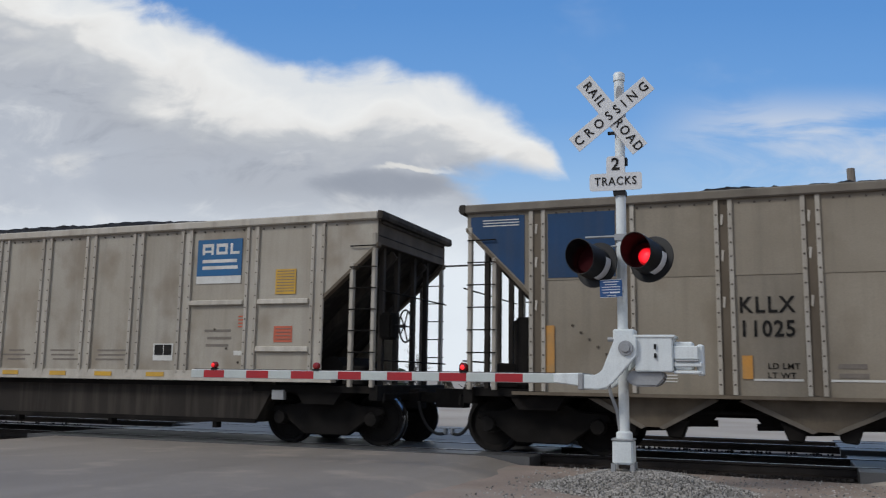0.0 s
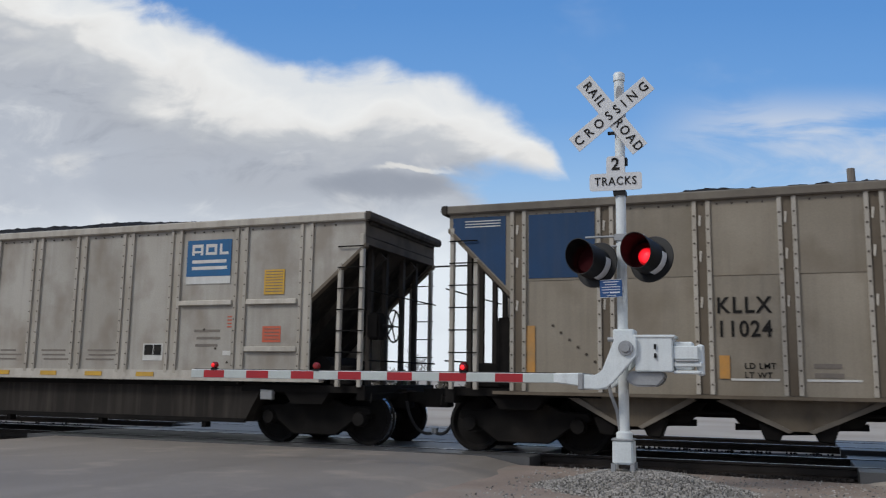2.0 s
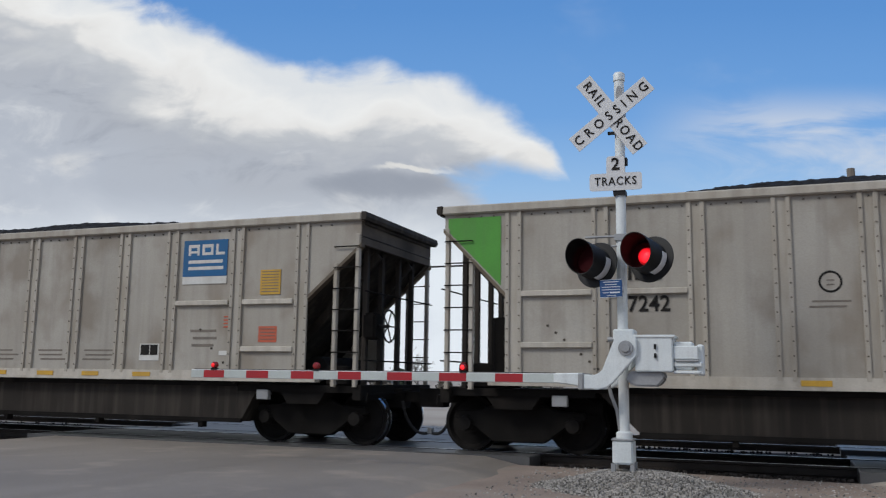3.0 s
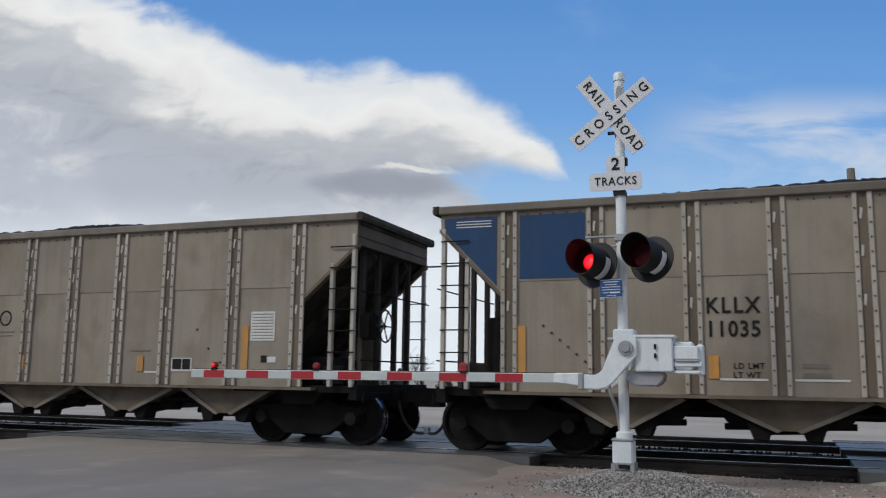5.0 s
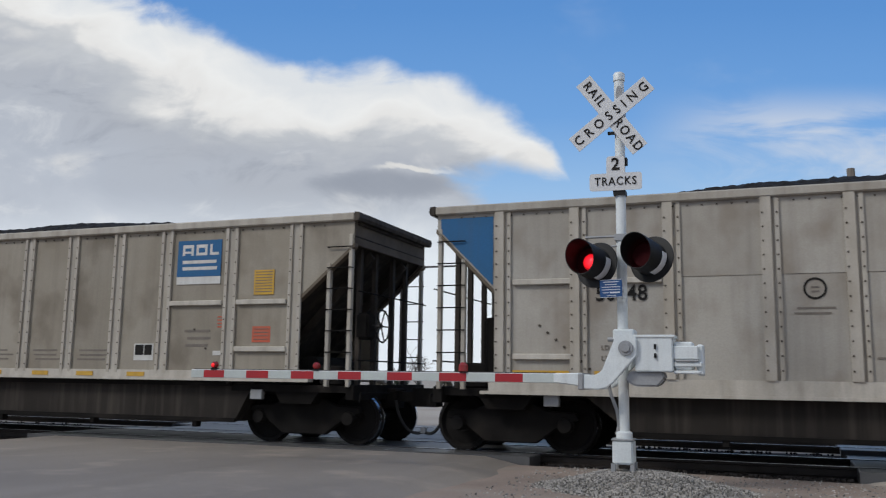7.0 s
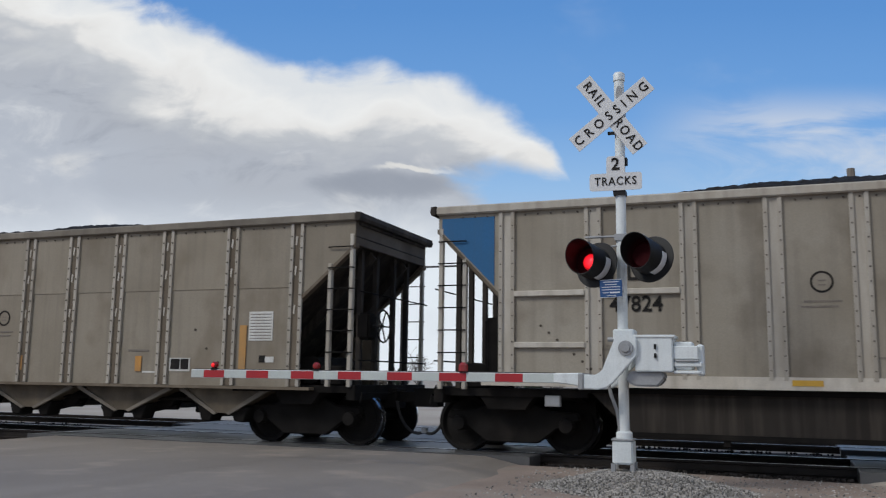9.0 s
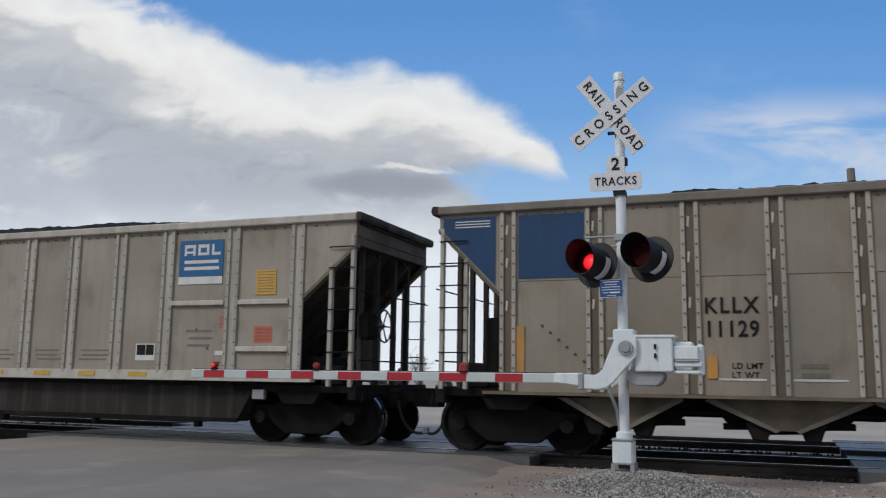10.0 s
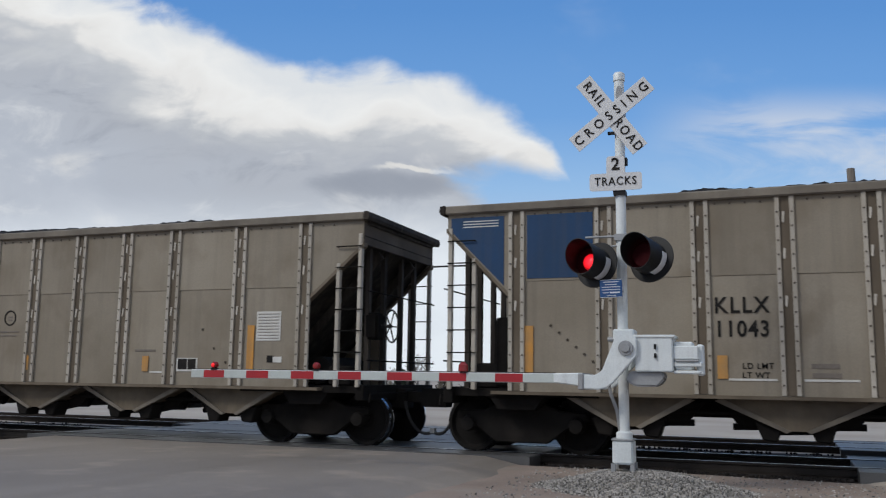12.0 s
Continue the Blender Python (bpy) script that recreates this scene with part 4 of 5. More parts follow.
        words("load_words", "LD LMT", 0.075, GREY_INK, car, -4.46, -WALL, 1.66, 1.0, 0, 1.1)
        words("load_words", "LT WT", 0.075, GREY_INK, car, -4.48, -WALL, 1.50, 1.0, 0, 1.1)
        bars(car, "faded_writing", -4.18, -3.80, 1.69, 2, 0.16, 0.06, GREY_INK, -0.006, 0.1, 6)
        bars(car, "faded_writing", 3.85, 4.5, 1.98, 3, 0.13, 0.045, GREY_INK, -0.01, 0.3, 7)
        decal(car, "patch", 4.55, 4.78, 1.52, 1.60, WHITE, "", -0.01)
        ring_x, ring_z = (-1.63, 2.49) if style == "T" else (-1.56, 2.58)
    me = mesh_of("emblem", lathe(B(), [(0.155, -0.004), (0.155, 0.004), (0.125, 0.004), (0.125, -0.004)], 24, True), INK)
    ring = part("emblem_ring", me, None, car, "dark stencilled ring")
    ring.matrix_basis = pose(ring_x, -WALL + 0.006, ring_z)
    bars(car, "emblem_mark", ring_x - 0.05, ring_x + 0.05, ring_z + 0.03, 2, 0.06, 0.02, GREY_INK, -0.01)
    bars(car, "emblem_writing", ring_x - 0.3, ring_x + 0.3, ring_z - 0.26, 2, 0.075, 0.025, GREY_INK, -0.01, 0.2, 9)


def build_coal(seed, x0, x1, height):
    """A heaped coal load with a lumpy crown."""
    bm = B()
    nx, ny = 190, 32
    g = []
    for j in range(ny + 1):
        row = []
        y = -1.46 + 2.92 * j / ny
        for i in range(nx + 1):
            x = -7.15 + 14.3 * i / nx
            long = max(0.0, min(1.0, (x - x0) / 1.6, (x1 - x) / 1.6))
            long = long * long * (3 - 2 * long)
            cross = max(0.0, 1 - (abs(y) / 1.46) ** 2.2)
            z = 3.77 + 0.12 * long + (height * long) * (0.25 + 0.75 * cross) * (0.85 + 0.3 * noise.noise((x * 0.5, seed, y * 0.3)))
            z += 0.025 * noise.noise((x * 3.2, y * 3.2, seed)) + 0.05 * noise.noise((x * 9, y * 9, seed + 3))
            row.append(bm.verts.new((x, y, z)))
        g.append(row)
    for j in range(ny):
        for i in range(nx):
            bm.faces.new((g[j][i], g[j][i + 1], g[j + 1][i + 1], g[j + 1][i]))
    ext = bmesh.ops.extrude_face_region(bm, geom=list(bm.faces))
    for v in ext["geom"]:
        if isinstance(v, bmesh.types.BMVert):
            v.co.z = 3.45
    return mesh_of("coal_load", bm, COAL)


def corner_paint(car, material):
    tri = [(-7.26, 3.765), (-6.36, 3.765), (-6.36, 2.64), (-7.26, 3.55)]
    part("corner_paint", prism(B(), tri, -WALL - 0.009, -WALL + 0.004), material, car, "painted corner triangle")


# (kind, letters, number, corner paint) from the leading car back
CONSIST = (("K", "KLLX", "11025", BLUE), ("M", "TILX", "47833", LIGHT_BLUE), ("K", "KLLX", "11024", BLUE), ("M", "TILX", "47242", GREEN), ("M", "TILX", "", BLUE),
           ("K", "KLLX", "11035", BLUE), ("K", "KLLX", "11079", BLUE), ("T", "TILX", "50548", LIGHT_BLUE), ("M", "TILX", "", LIGHT_BLUE), ("M", "TILX", "47824", LIGHT_BLUE),
           ("K", "KLLX", "11129", BLUE), ("M", "TILX", "47876", LIGHT_BLUE), ("K", "KLLX", "11043", BLUE), ("K", "KLLX", "", BLUE))
PITCH_CAR = 16.18
NUDGE = {1: -0.08}


def build_train():
    """Fourteen loaded coal cars, coupled; returns (car, load, place along the train) for each."""
    base = {"K": build_car("K"), "T": build_car("T"), "M": build_car("M")}
    heaps = {"K": [build_coal(1, -4.9, 5.2, 0.37), build_coal(2, -5.3, 5.4, 0.35)], "T": [build_coal(3, -4.9, 4.4, 0.47), build_coal(4, -4.8, 4.6, 0.44)]}
    used, train = set(), []
    plan = []
    for i, (k, letters, number, paint) in enumerate(CONSIST):
        car = base[k] if k not in used else copy_thing(base[k], Matrix.Identity(4))
        used.add(k)
        plan.append((i, car, k, letters, number, paint))
    for i, car, k, letters, number, paint in plan:
        corner_paint(car, paint)
        if k == "K":
            bars(car, "corner_lines", -7.05, -6.45, 3.705, 3, 0.045, 0.016, WHITE, 0.004)
            words("reporting_marks", letters, 0.235, INK, car, -2.80, -WALL + 0.002, 2.26, 0.88, 0, 1.2)
            if number:
                words("car_number", number, 0.235, INK, car, -2.80, -WALL + 0.002, 1.92, 0.86, 0, 1.12)
        else:
            dx, dz = (0.0, 0.0) if k == "T" else (0.2, -0.21)
            words("reporting_marks", letters, 0.24, INK, car, -4.42 + dx, -WALL - 0.008, 2.99 + dz, 1.0, 0, 1.1)
            if number:
                words("car_number", number, 0.24, INK, car, -4.33 + dx, -WALL - 0.002, 2.47 + dz * 0.8, 0.92, 0, 1.05)
        finish = {3: ALU_GREY, 4: ALU_GREY, 8: ALU_BROWN, 9: ALU_BROWN, 11: ALU_BROWN}.get(i)
        if finish:
            for o in car.children:
                if o.type == "MESH" and o.data.materials and o.data.materials[0] == ALU_MID:
                    o.material_slots[0].link = "OBJECT"
                    o.material_slots[0].material = finish
        load = new("coal_load", heaps["K" if k == "K" else "T"][i % 2])
        tagged(load, "heaped black coal filling a hopper car", "coal", "coal loads")
        train.append((car, load, 8.09 - PITCH_CAR * i + NUDGE.get(i, 0.0)))
    return train


# ---- crossing signal ----
def rounded(before, corner, after, r):
    """Five points round a corner, in place of the corner."""
    p, c, q = Vector(before), Vector(corner), Vector(after)
    a, b = c + (p - c).normalized() * r, c + (q - c).normalized() * r
    return [tuple(a.lerp(c, k / 4).lerp(c.lerp(b, k / 4), k / 4)) for k in range(5)]


def build_signal():
    sig = thing("crossing_signal", "silver railroad crossing signal mast with lowered striped gate arm", "crossing signal", at=Matrix.Translation(POST) @ pose(0, 0, 0, 0, 0, 1.01))

    bm = rod(B(), (-0.02, 0, 0.45), (-0.019, 0, 5.16), 0.064, 20)
    mast = part("mast", bm, SIGNAL, sig, "silver tubular mast", True)
    part("mast_cap", lathe_up([(0.0, 5.235), (0.06, 5.23), (0.075, 5.21), (0.075, 5.12)], 20, -0.019), SIGNAL, mast, "", True)
    hole = [(-0.012 + 0.042 * math.cos(2 * math.pi * k / 16), 4.93 + 0.11 * math.sin(2 * math.pi * k / 16)) for k in range(16)]
    part("mast_opening", prism(B(), hole, -0.068, -0.045), CAST, mast, "oval hand hole")
    bm = bevelled(box(B(), -0.15, 0.10, -0.14, 0.13, 0.27, 0.56), 0.02, 2)
    part("junction_base", bm, SIGNAL, sig, "split square mast base")
    part("base_lid", bevelled(box(B(), -0.16, 0.105, -0.15, 0.14, 0.55, 0.575), 0.008, 1), CAST, sig)
    part("base_collar", lathe_up([(0.075, 0.66), (0.10, 0.64), (0.10, 0.57), (0.075, 0.57)], 16, -0.02), SIGNAL, sig, "", True)
    foot = B()
    for x in (-0.14, 0.09):
        for y in (-0.12, 0.12):
            box(foot, x - 0.025, x + 0.025, y - 0.025, y + 0.025, 0.12, 0.28)
    part("base_feet", foot, CAST, sig)
    part("foundation", bevelled(box(B(), -0.26, 0.21, -0.25, 0.25, -0.1, 0.17), 0.02, 1), STONE, sig, "concrete foundation")

    # crossbuck
    def blade(name, text, cx, cz, turn, y, spacing, tsize, half):
        b = part(name, bevelled(box(B(), -half, half, -0.004, 0.004, -0.114, 0.114), 0.003, 1), SIGN_WHITE, sig, "white crossbuck blade with black letters")
        b.matrix_basis = pose(cx, y, cz, 0, turn, 0)
        for word, off in text:
            words("letters", word, tsize, INK, b, off, -0.008, 0, 0.92, 0, spacing)
        return b

    blade("crossbuck_blade", (("CROSSING", 0.0),), -0.105, 4.647, -37.6, -0.125, 1.72, 0.125, 0.61)
    blade("crossbuck_blade", (("RAIL", -0.36), ("ROAD", 0.355)), -0.108, 4.65, 53.4, -0.11, 1.3, 0.122, 0.602)
    part("crossbuck_bracket", box(B(), -0.13, 0.06, -0.12, 0.02, 4.60, 4.68), CAST, sig)
    part("crossbuck_clamp", box(B(), -0.16, 0.01, -0.09, -0.03, 4.40, 4.43), BLACK, sig)

    # number-of-tracks sign, an upside-down T
    t = [(-0.33, 0.0), (0.33, 0.0), (0.33, 0.225), (0.115, 0.225), (0.115, 0.445), (-0.115, 0.445), (-0.115, 0.225), (-0.33, 0.225)]
    t = [p for k, (x, z) in enumerate(t) for p in ([(x, z)] if k in (3, 6) else rounded(t[k - 1], (x, z), t[(k + 1) % 8], 0.04))]
    plate = part("tracks_sign", prism(B(), t, -0.004, 0.004), SIGN_WHITE, sig, "white sign reading 2 TRACKS")
    plate.matrix_basis = pose(-0.068, -0.10, 3.655, 0, 0.6, 0)
    words("letters", "TRACKS", 0.11, INK, plate, 0, -0.008, 0.115, 0.86, 0, 1.16)
    words("letters", "2", 0.16, INK, plate, 0, -0.008, 0.335, 1.0)
    part("sign_bracket", box(B(), -0.10, 0.05, -0.09, 0.08, 3.60, 3.66), BLACK, sig)
    part("sign_clip", box(B(), 0.04, 0.075, -0.08, 0.02, 3.99, 4.08), BLACK, sig)

    # lamp arm and lamps
    cross = rod(B(), (-0.47, -0.03, 3.075), (0.27, -0.03, 3.075), 0.016, 10)
    rod(cross, (-0.33, -0.03, 2.93), (0.1, -0.03, 2.97), 0.014, 8)
    box(cross, -0.095, 0.055, -0.08, 0.08, 3.02, 3.1)
    part("lamp_arm", cross, CAST, sig, "grey cross arm")
    added_blinds = []
    for x, z in ((-0.325, 2.715), (0.35, 2.765)):
        head = part("lamp_head", lathe(B(), [(0.0, 0.10), (0.10, 0.10), (0.15, 0.06), (0.165, 0.0), (0.29, -0.01), (0.295, -0.02), (0.29, -0.03), (0.155, -0.03), (0.152, 0.0), (0.10, 0.07), (0.0, 0.085)], 40), BLACK, sig, "black lamp head with round backing", True)
        head.matrix_basis = pose(x + 0.03, -0.16, z - 0.02, -10, 0, -22)
        # hood: a tube cut away below
        bm = B()
        n = 40
        rings = []
        for r in (0.205, 0.197):
            ring = []
            for k in range(n):
                a = 2 * math.pi * k / n
                up = math.sin(a)
                ring.append((r * math.cos(a), r * up, 0.31 + 0.16 * (0.5 + 0.5 * up)))
            rings.append(ring)
        rows = []
        for q, ring in enumerate(rings):
            rows.append([bm.verts.new((p, -0.03, h)) for p, h, _ in ring])
            rows.append([bm.verts.new((p, -0.03 - l, h)) for p, h, l in ring])
        for a, b in ((0, 1), (3, 2), (1, 3)):
            for k in range(n):
                bm.faces.new((rows[a][k - 1], rows[a][k], rows[b][k], rows[b][k - 1]))
        part("hood", bm, BLACK, head, "long black hood", True)
        # white strip painted in for light reflecting off the lamp housing's rim
        trim = B()
        for k in range(9):
            a0, a1 = radians(-75 + 10 * k), radians(-65 + 10 * k)
            p = [(0.207 * math.cos(a), -0.034, 0.207 * math.sin(a)) for a in (a0, a1)]
            q = [(0.207 * math.cos(a), -0.14, 0.207 * math.sin(a)) for a in (a0, a1)]
            trim.faces.new([trim.verts.new(v) for v in (p[0], p[1], q[1], q[0])])
        bmesh.ops.remove_doubles(trim, verts=trim.verts, dist=1e-4)
        ext = bmesh.ops.extrude_face_region(trim, geom=list(trim.faces))
        for v in ext["geom"]:
            if isinstance(v, bmesh.types.BMVert):
                v.co.x *= 1.02
                v.co.z *= 1.02
        part("hood_band", trim, SIGN_WHITE, head, "white strip imitating light reflecting off the lamp rim")
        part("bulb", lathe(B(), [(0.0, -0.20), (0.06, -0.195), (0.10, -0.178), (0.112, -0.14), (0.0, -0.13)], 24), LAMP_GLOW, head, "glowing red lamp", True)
        part("reflector", lathe(B(), [(0.113, -0.12), (0.195, -0.17), (0.196, -0.165), (0.115, -0.113)], 28, True), REFLECTOR, head, "red reflector bowl", True)
        # added flap that hides the glowing bulb, its red front imitating an unlit lamp
        flap = part("shutter", lathe(B(), [(0.0, -0.004), (0.145, -0.004), (0.145, 0.004), (0.0, 0.004)], 28), REFLECTOR, head, "added dark red flap that imitates flashing")
        flap.data.materials.append(ADDED_FLAP_BACK)
        for p in flap.data.polygons:
            p.material_index = 0 if p.normal.y < 0.5 else 1
        added_blinds.append(flap)
    blue = part("notice_plate", bevelled(box(B(), -0.135, 0.135, -0.004, 0.004, -0.11, 0.11), 0.004, 1), SIGN_BLUE, sig, "small blue emergency notice")
    blue.matrix_basis = pose(-0.09, -0.42, 2.375, 0, -1.4, 0)
    part("notice_bracket", hose(B(), [(0.0, -0.05, 2.37), (-0.06, -0.2, 2.37), (-0.10, -0.415, 2.37)], 0.012, 6), CAST, sig)
    bm = B()
    for z, x0, x1, t in ((0.08, -0.095, 0.095, 0.005), (0.048, -0.07, 0.075, 0.004), (0.018, -0.11, 0.11, 0.004), (-0.014, -0.11, 0.11, 0.004), (-0.05, -0.1, -0.03, 0.004), (-0.05, -0.015, 0.105, 0.009), (-0.085, -0.05, 0.06, 0.003)):
        box(bm, x0, x1, -0.007, -0.003, z - t, z + t)
    tagged(part("notice_lines", bm, SIGN_WHITE, blue, "rows of fine white print"), kind="stuff")
    rim = box(box(B(), -0.132, 0.132, -0.0065, -0.0035, 0.103, 0.108), -0.132, 0.132, -0.0065, -0.0035, -0.108, -0.103)
    part("notice_rim", rim, SIGN_WHITE, blue)

    # gate mechanism
    case = part("gate_case", bevelled(box(B(), 0.13, 0.575, -0.30, 0.16, 1.41, 1.835), 0.015, 2), SIGNAL, sig, "boxy gate mechanism case")
    part("case_lid", bevelled(box(B(), 0.11, 0.60, -0.315, 0.17, 1.815, 1.85), 0.008, 1), SIGNAL, case)
    for z in (1.71, 1.60):
        part("case_latch", rod(B(), (0.37, -0.318, z - 0.03), (0.37, -0.318, z + 0.03), 0.014, 8), BLACK, case, "black latch")
    pan = B()
    prism(pan, [(0.05, 1.42), (0.45, 1.42), (0.47, 1.33), (0.38, 1.235), (0.12, 1.235), (0.0, 1.30)], -0.24, 0.1)
    part("case_pan", bevelled(pan, 0.02, 2), CAST, case, "rounded lower pan")
    motor = part("counterweight", bevelled(box(B(), 0.58, 0.80, -0.24, 0.02, 1.44, 1.77), 0.02, 1), SIGNAL, sig, "stacked counterweight block")
    for z0, z1, x1 in ((1.39, 1.43, 0.88), (1.475, 1.53, 0.90), (1.56, 1.72, 0.86)):
        part("weight_plate", bevelled(box(B(), 0.575, x1, -0.26, 0.04, z0, z1), 0.01, 1), SIGNAL, motor)
    part("weight_end", bevelled(box(B(), 0.84, 0.92, -0.2, 0.0, 1.37, 1.74), 0.02, 1), SIGNAL, motor)
    part("weight_bolt", rod(B(), (0.60, -0.27, 1.545), (0.86, -0.27, 1.545), 0.014, 8), CAST, motor)

    # bent arm bracket
    bend = [(-0.09, 1.84), (0.10, 1.86), (0.16, 1.80), (0.16, 1.60), (-0.12, 1.28), (-0.20, 1.215), (-0.30, 1.19), (-0.50, 1.195), (-0.50, 1.375), (-0.34, 1.365), (-0.26, 1.42)]
    bracket = part("arm_bracket", bevelled(prism(B(), bend, -0.36, -0.30), 0.012, 2), SIGNAL, sig, "bent silver arm bracket")
    bracket_far = part("arm_bracket", bevelled(prism(B(), bend, 0.17, 0.22), 0.012, 2), SIGNAL, sig, "bent silver arm bracket")
    part("pivot_hub", lathe_at([(0.0, -0.05), (0.05, -0.05), (0.055, -0.03), (0.085, -0.03), (0.09, 0.0)], (0.03, -0.365, 1.69)), CAST, bracket, "round pivot hub", True)
    part("bracket_clamp", bevelled(box(B(), -0.55, -0.48, -0.38, 0.24, 1.185, 1.385), 0.012, 1), CAST, bracket)
    part("adapter", bevelled(prism(B(), [(-0.82, 1.235), (-0.45, 1.195), (-0.45, 1.36), (-0.82, 1.35)], -0.36, -0.285), 0.012, 1), SIGNAL, sig, "silver adapter tube")
    cond = hose(B(), [(-0.2, -0.05, 1.25), (-0.17, -0.04, 1.1), (-0.1, -0.02, 0.9), (-0.06, -0.02, 0.6)], 0.022, 8)
    part("conduit", cond, CAST, sig, "grey flexible conduit")
    part("mast_clamp", bevelled(box(B(), -0.12, 0.14, -0.16, 0.13, 1.76, 1.90), 0.02, 1), SIGNAL, sig)
    rod_bm = rod(B(), (-0.19, -0.1, 1.775), (-0.1, -0.1, 1.775), 0.03, 8)
    part("buffer_bolt", rod_bm, CAST, sig)

    for ob in (case, motor, bracket, bracket_far):
        ob.matrix_basis = Matrix.Translation((0.035, 0, -0.03))

    # striped arm: red and white sheeting, tip lamp and two flashing lamps
    ends = (-6.125, -5.913, -5.572, -5.21, -4.855, -4.498, -4.148, -3.779, -3.435, -3.057, -2.703, -2.325, -1.955, -1.572, -1.212, -0.80)
    arm = part("gate_arm", bevelled(box(B(), -6.13, -0.79, -0.338, -0.305, 1.230, 1.348), 0.006, 1), SIGN_WHITE, sig, "long red and white striped gate arm")
    for k, (a, b) in enumerate(zip(ends, ends[1:])):
        part("stripe", box(B(), a + 0.001, b - 0.001, -0.342, -0.30, 1.237, 1.341), RED_TAPE if k % 2 else WHITE_TAPE, arm, "red reflective stripe" if k % 2 else "white reflective stripe")
    part("arm_end_tab", box(B(), -0.815, -0.78, -0.345, -0.30, 1.245, 1.335), RED_TAPE, arm)
    for x, lit in ((-5.747, TIP_GLOW), (-4.117, None), (-2.0, ARM_GLOW)):
        lamp = part("arm_lamp", lathe_at([(0.0, -0.045), (0.035, -0.04), (0.048, -0.015), (0.048, 0.03), (0.0, 0.03)], (x, -0.325, 1.412)), RED_GLASS, arm, "small red gate arm lamp", True)
        if lit:
            part("arm_bulb", lathe_at([(0.0, -0.052), (0.02, -0.05), (0.028, -0.044), (0.0, -0.03)], (x, -0.325, 1.412)), lit, lamp, "glowing red bulb", True)
        if x > -3:
            # half shell added round the bulb, turned to imitate flashing
            shell = B()
            rings = [[shell.verts.new((r * math.sin(radians(-80 + 16 * q)), -r * math.cos(radians(-80 + 16 * q)), z)) for q in range(11)] for r, z in ((0.066, -0.05), (0.062, 0.03), (0.03, 0.062), (0.026, 0.056), (0.056, 0.028), (0.06, -0.05))]
            for p, q in zip(rings, rings[1:]):
                for j in range(10):
                    shell.faces.new((p[j], p[j + 1], q[j + 1], q[j]))
            cover = part("lamp_cover", shell, RED_GLASS, lamp, "added dark red cover that imitates flashing", True)
            cover.matrix_basis = Matrix.Translation((x, -0.325, 1.412))
            added_blinds.append(cover)
        part("lamp_foot", box(B(), x - 0.045, x + 0.045, -0.35, -0.29, 1.345, 1.37), BLACK, lamp)
    part("arm_wire", rod(B(), (-6.1, -0.30, 1.354), (-0.8, -0.30, 1.354), 0.006, 5), BLACK, arm)
    return sig, added_blinds


RED_GLASS = surface("red_lamp_glass", (0.30, 0.02, 0.02), 0.2, 0.0, fine=80, bump=0.0)


def lathe_up(profile, n, x=0.0):
    bm = lathe(B(), profile, n)
    bmesh.ops.rotate(bm, verts=bm.verts, cent=(0, 0, 0), matrix=Matrix.Rotation(radians(90), 3, "X"))
    bmesh.ops.translate(bm, verts=bm.verts, vec=(x, 0, 0))
    return bm


def lathe_at(profile, at, n=20):
    bm = lathe(B(), profile, n)
    bmesh.ops.translate(bm, verts=bm.verts, vec=at)
    return bm


# ---- distance ----
def build_pole(label, x, y, height, lean, drop=True):
    pole = thing("utility_pole", label, "utility pole", at=Matrix.Translation((x, y, -0.3)) @ pose(0, 0, 0, 0, lean, 0))
    part("shaft", rod(B(), (0, 0, 0), (0, 0, height), 0.19, 14, 0.14), POLE_WOOD, pole, "", True)
    part("insulator", rod(B(), (0.2, 0, height - 1.3), (0.3, 0, height - 1.3), 0.05, 8), CAST, pole)
    return pole


def cable(label, pts, sag, r=0.03):
    bm = B()
    p, q = Vector(pts[0]), Vector(pts[1])
    line = [p.lerp(q, k / 24) - Vector((0, 0, sag * 4 * (k / 24) * (1 - k / 24))) for k in range(25)]
    hose(bm, line, r, 5)
    tagged(new("overhead_cable", mesh_of("overhead_cable", bm, BLACK)), label, "cable", "overhead cables")


def build_tree(x, y, height, seed, label):
    """A bare winter tree: tapered trunk and limbs, and a haze of twigs."""
    rng = random.Random(seed)
    tree = thing("tree", label, "tree", "bare trees", at=Matrix.Translation((x, y, -1.2)))
    wood, twigs = B(), B()

    def grow(p, d, length, r, level):
        q = p + d * length
        rod(wood if level < 3 else twigs, p, q, r, 6 if level < 3 else 3, r * 0.68)
        if level == 5:
            return
        for _ in range(3 if level else 5):
            spread = 0.35 + 0.14 * level
            nd = (d + Vector((rng.gauss(0, spread), rng.gauss(0, spread), rng.gauss(0.12, spread * 0.5)))).normalized()
            grow(p.lerp(q, rng.uniform(0.6, 1.0)), nd, length * rng.uniform(0.58, 0.85), max(0.012, r * 0.55), level + 1)

    grow(Vector((0, 0, 0)), Vector((rng.gauss(0, 0.05), 0, 1)).normalized(), height * 0.3, height * 0.022, 0)
    part("trunk", wood, BARK, tree)
    part("crown", twigs, BARK, tree, "bare twigs")


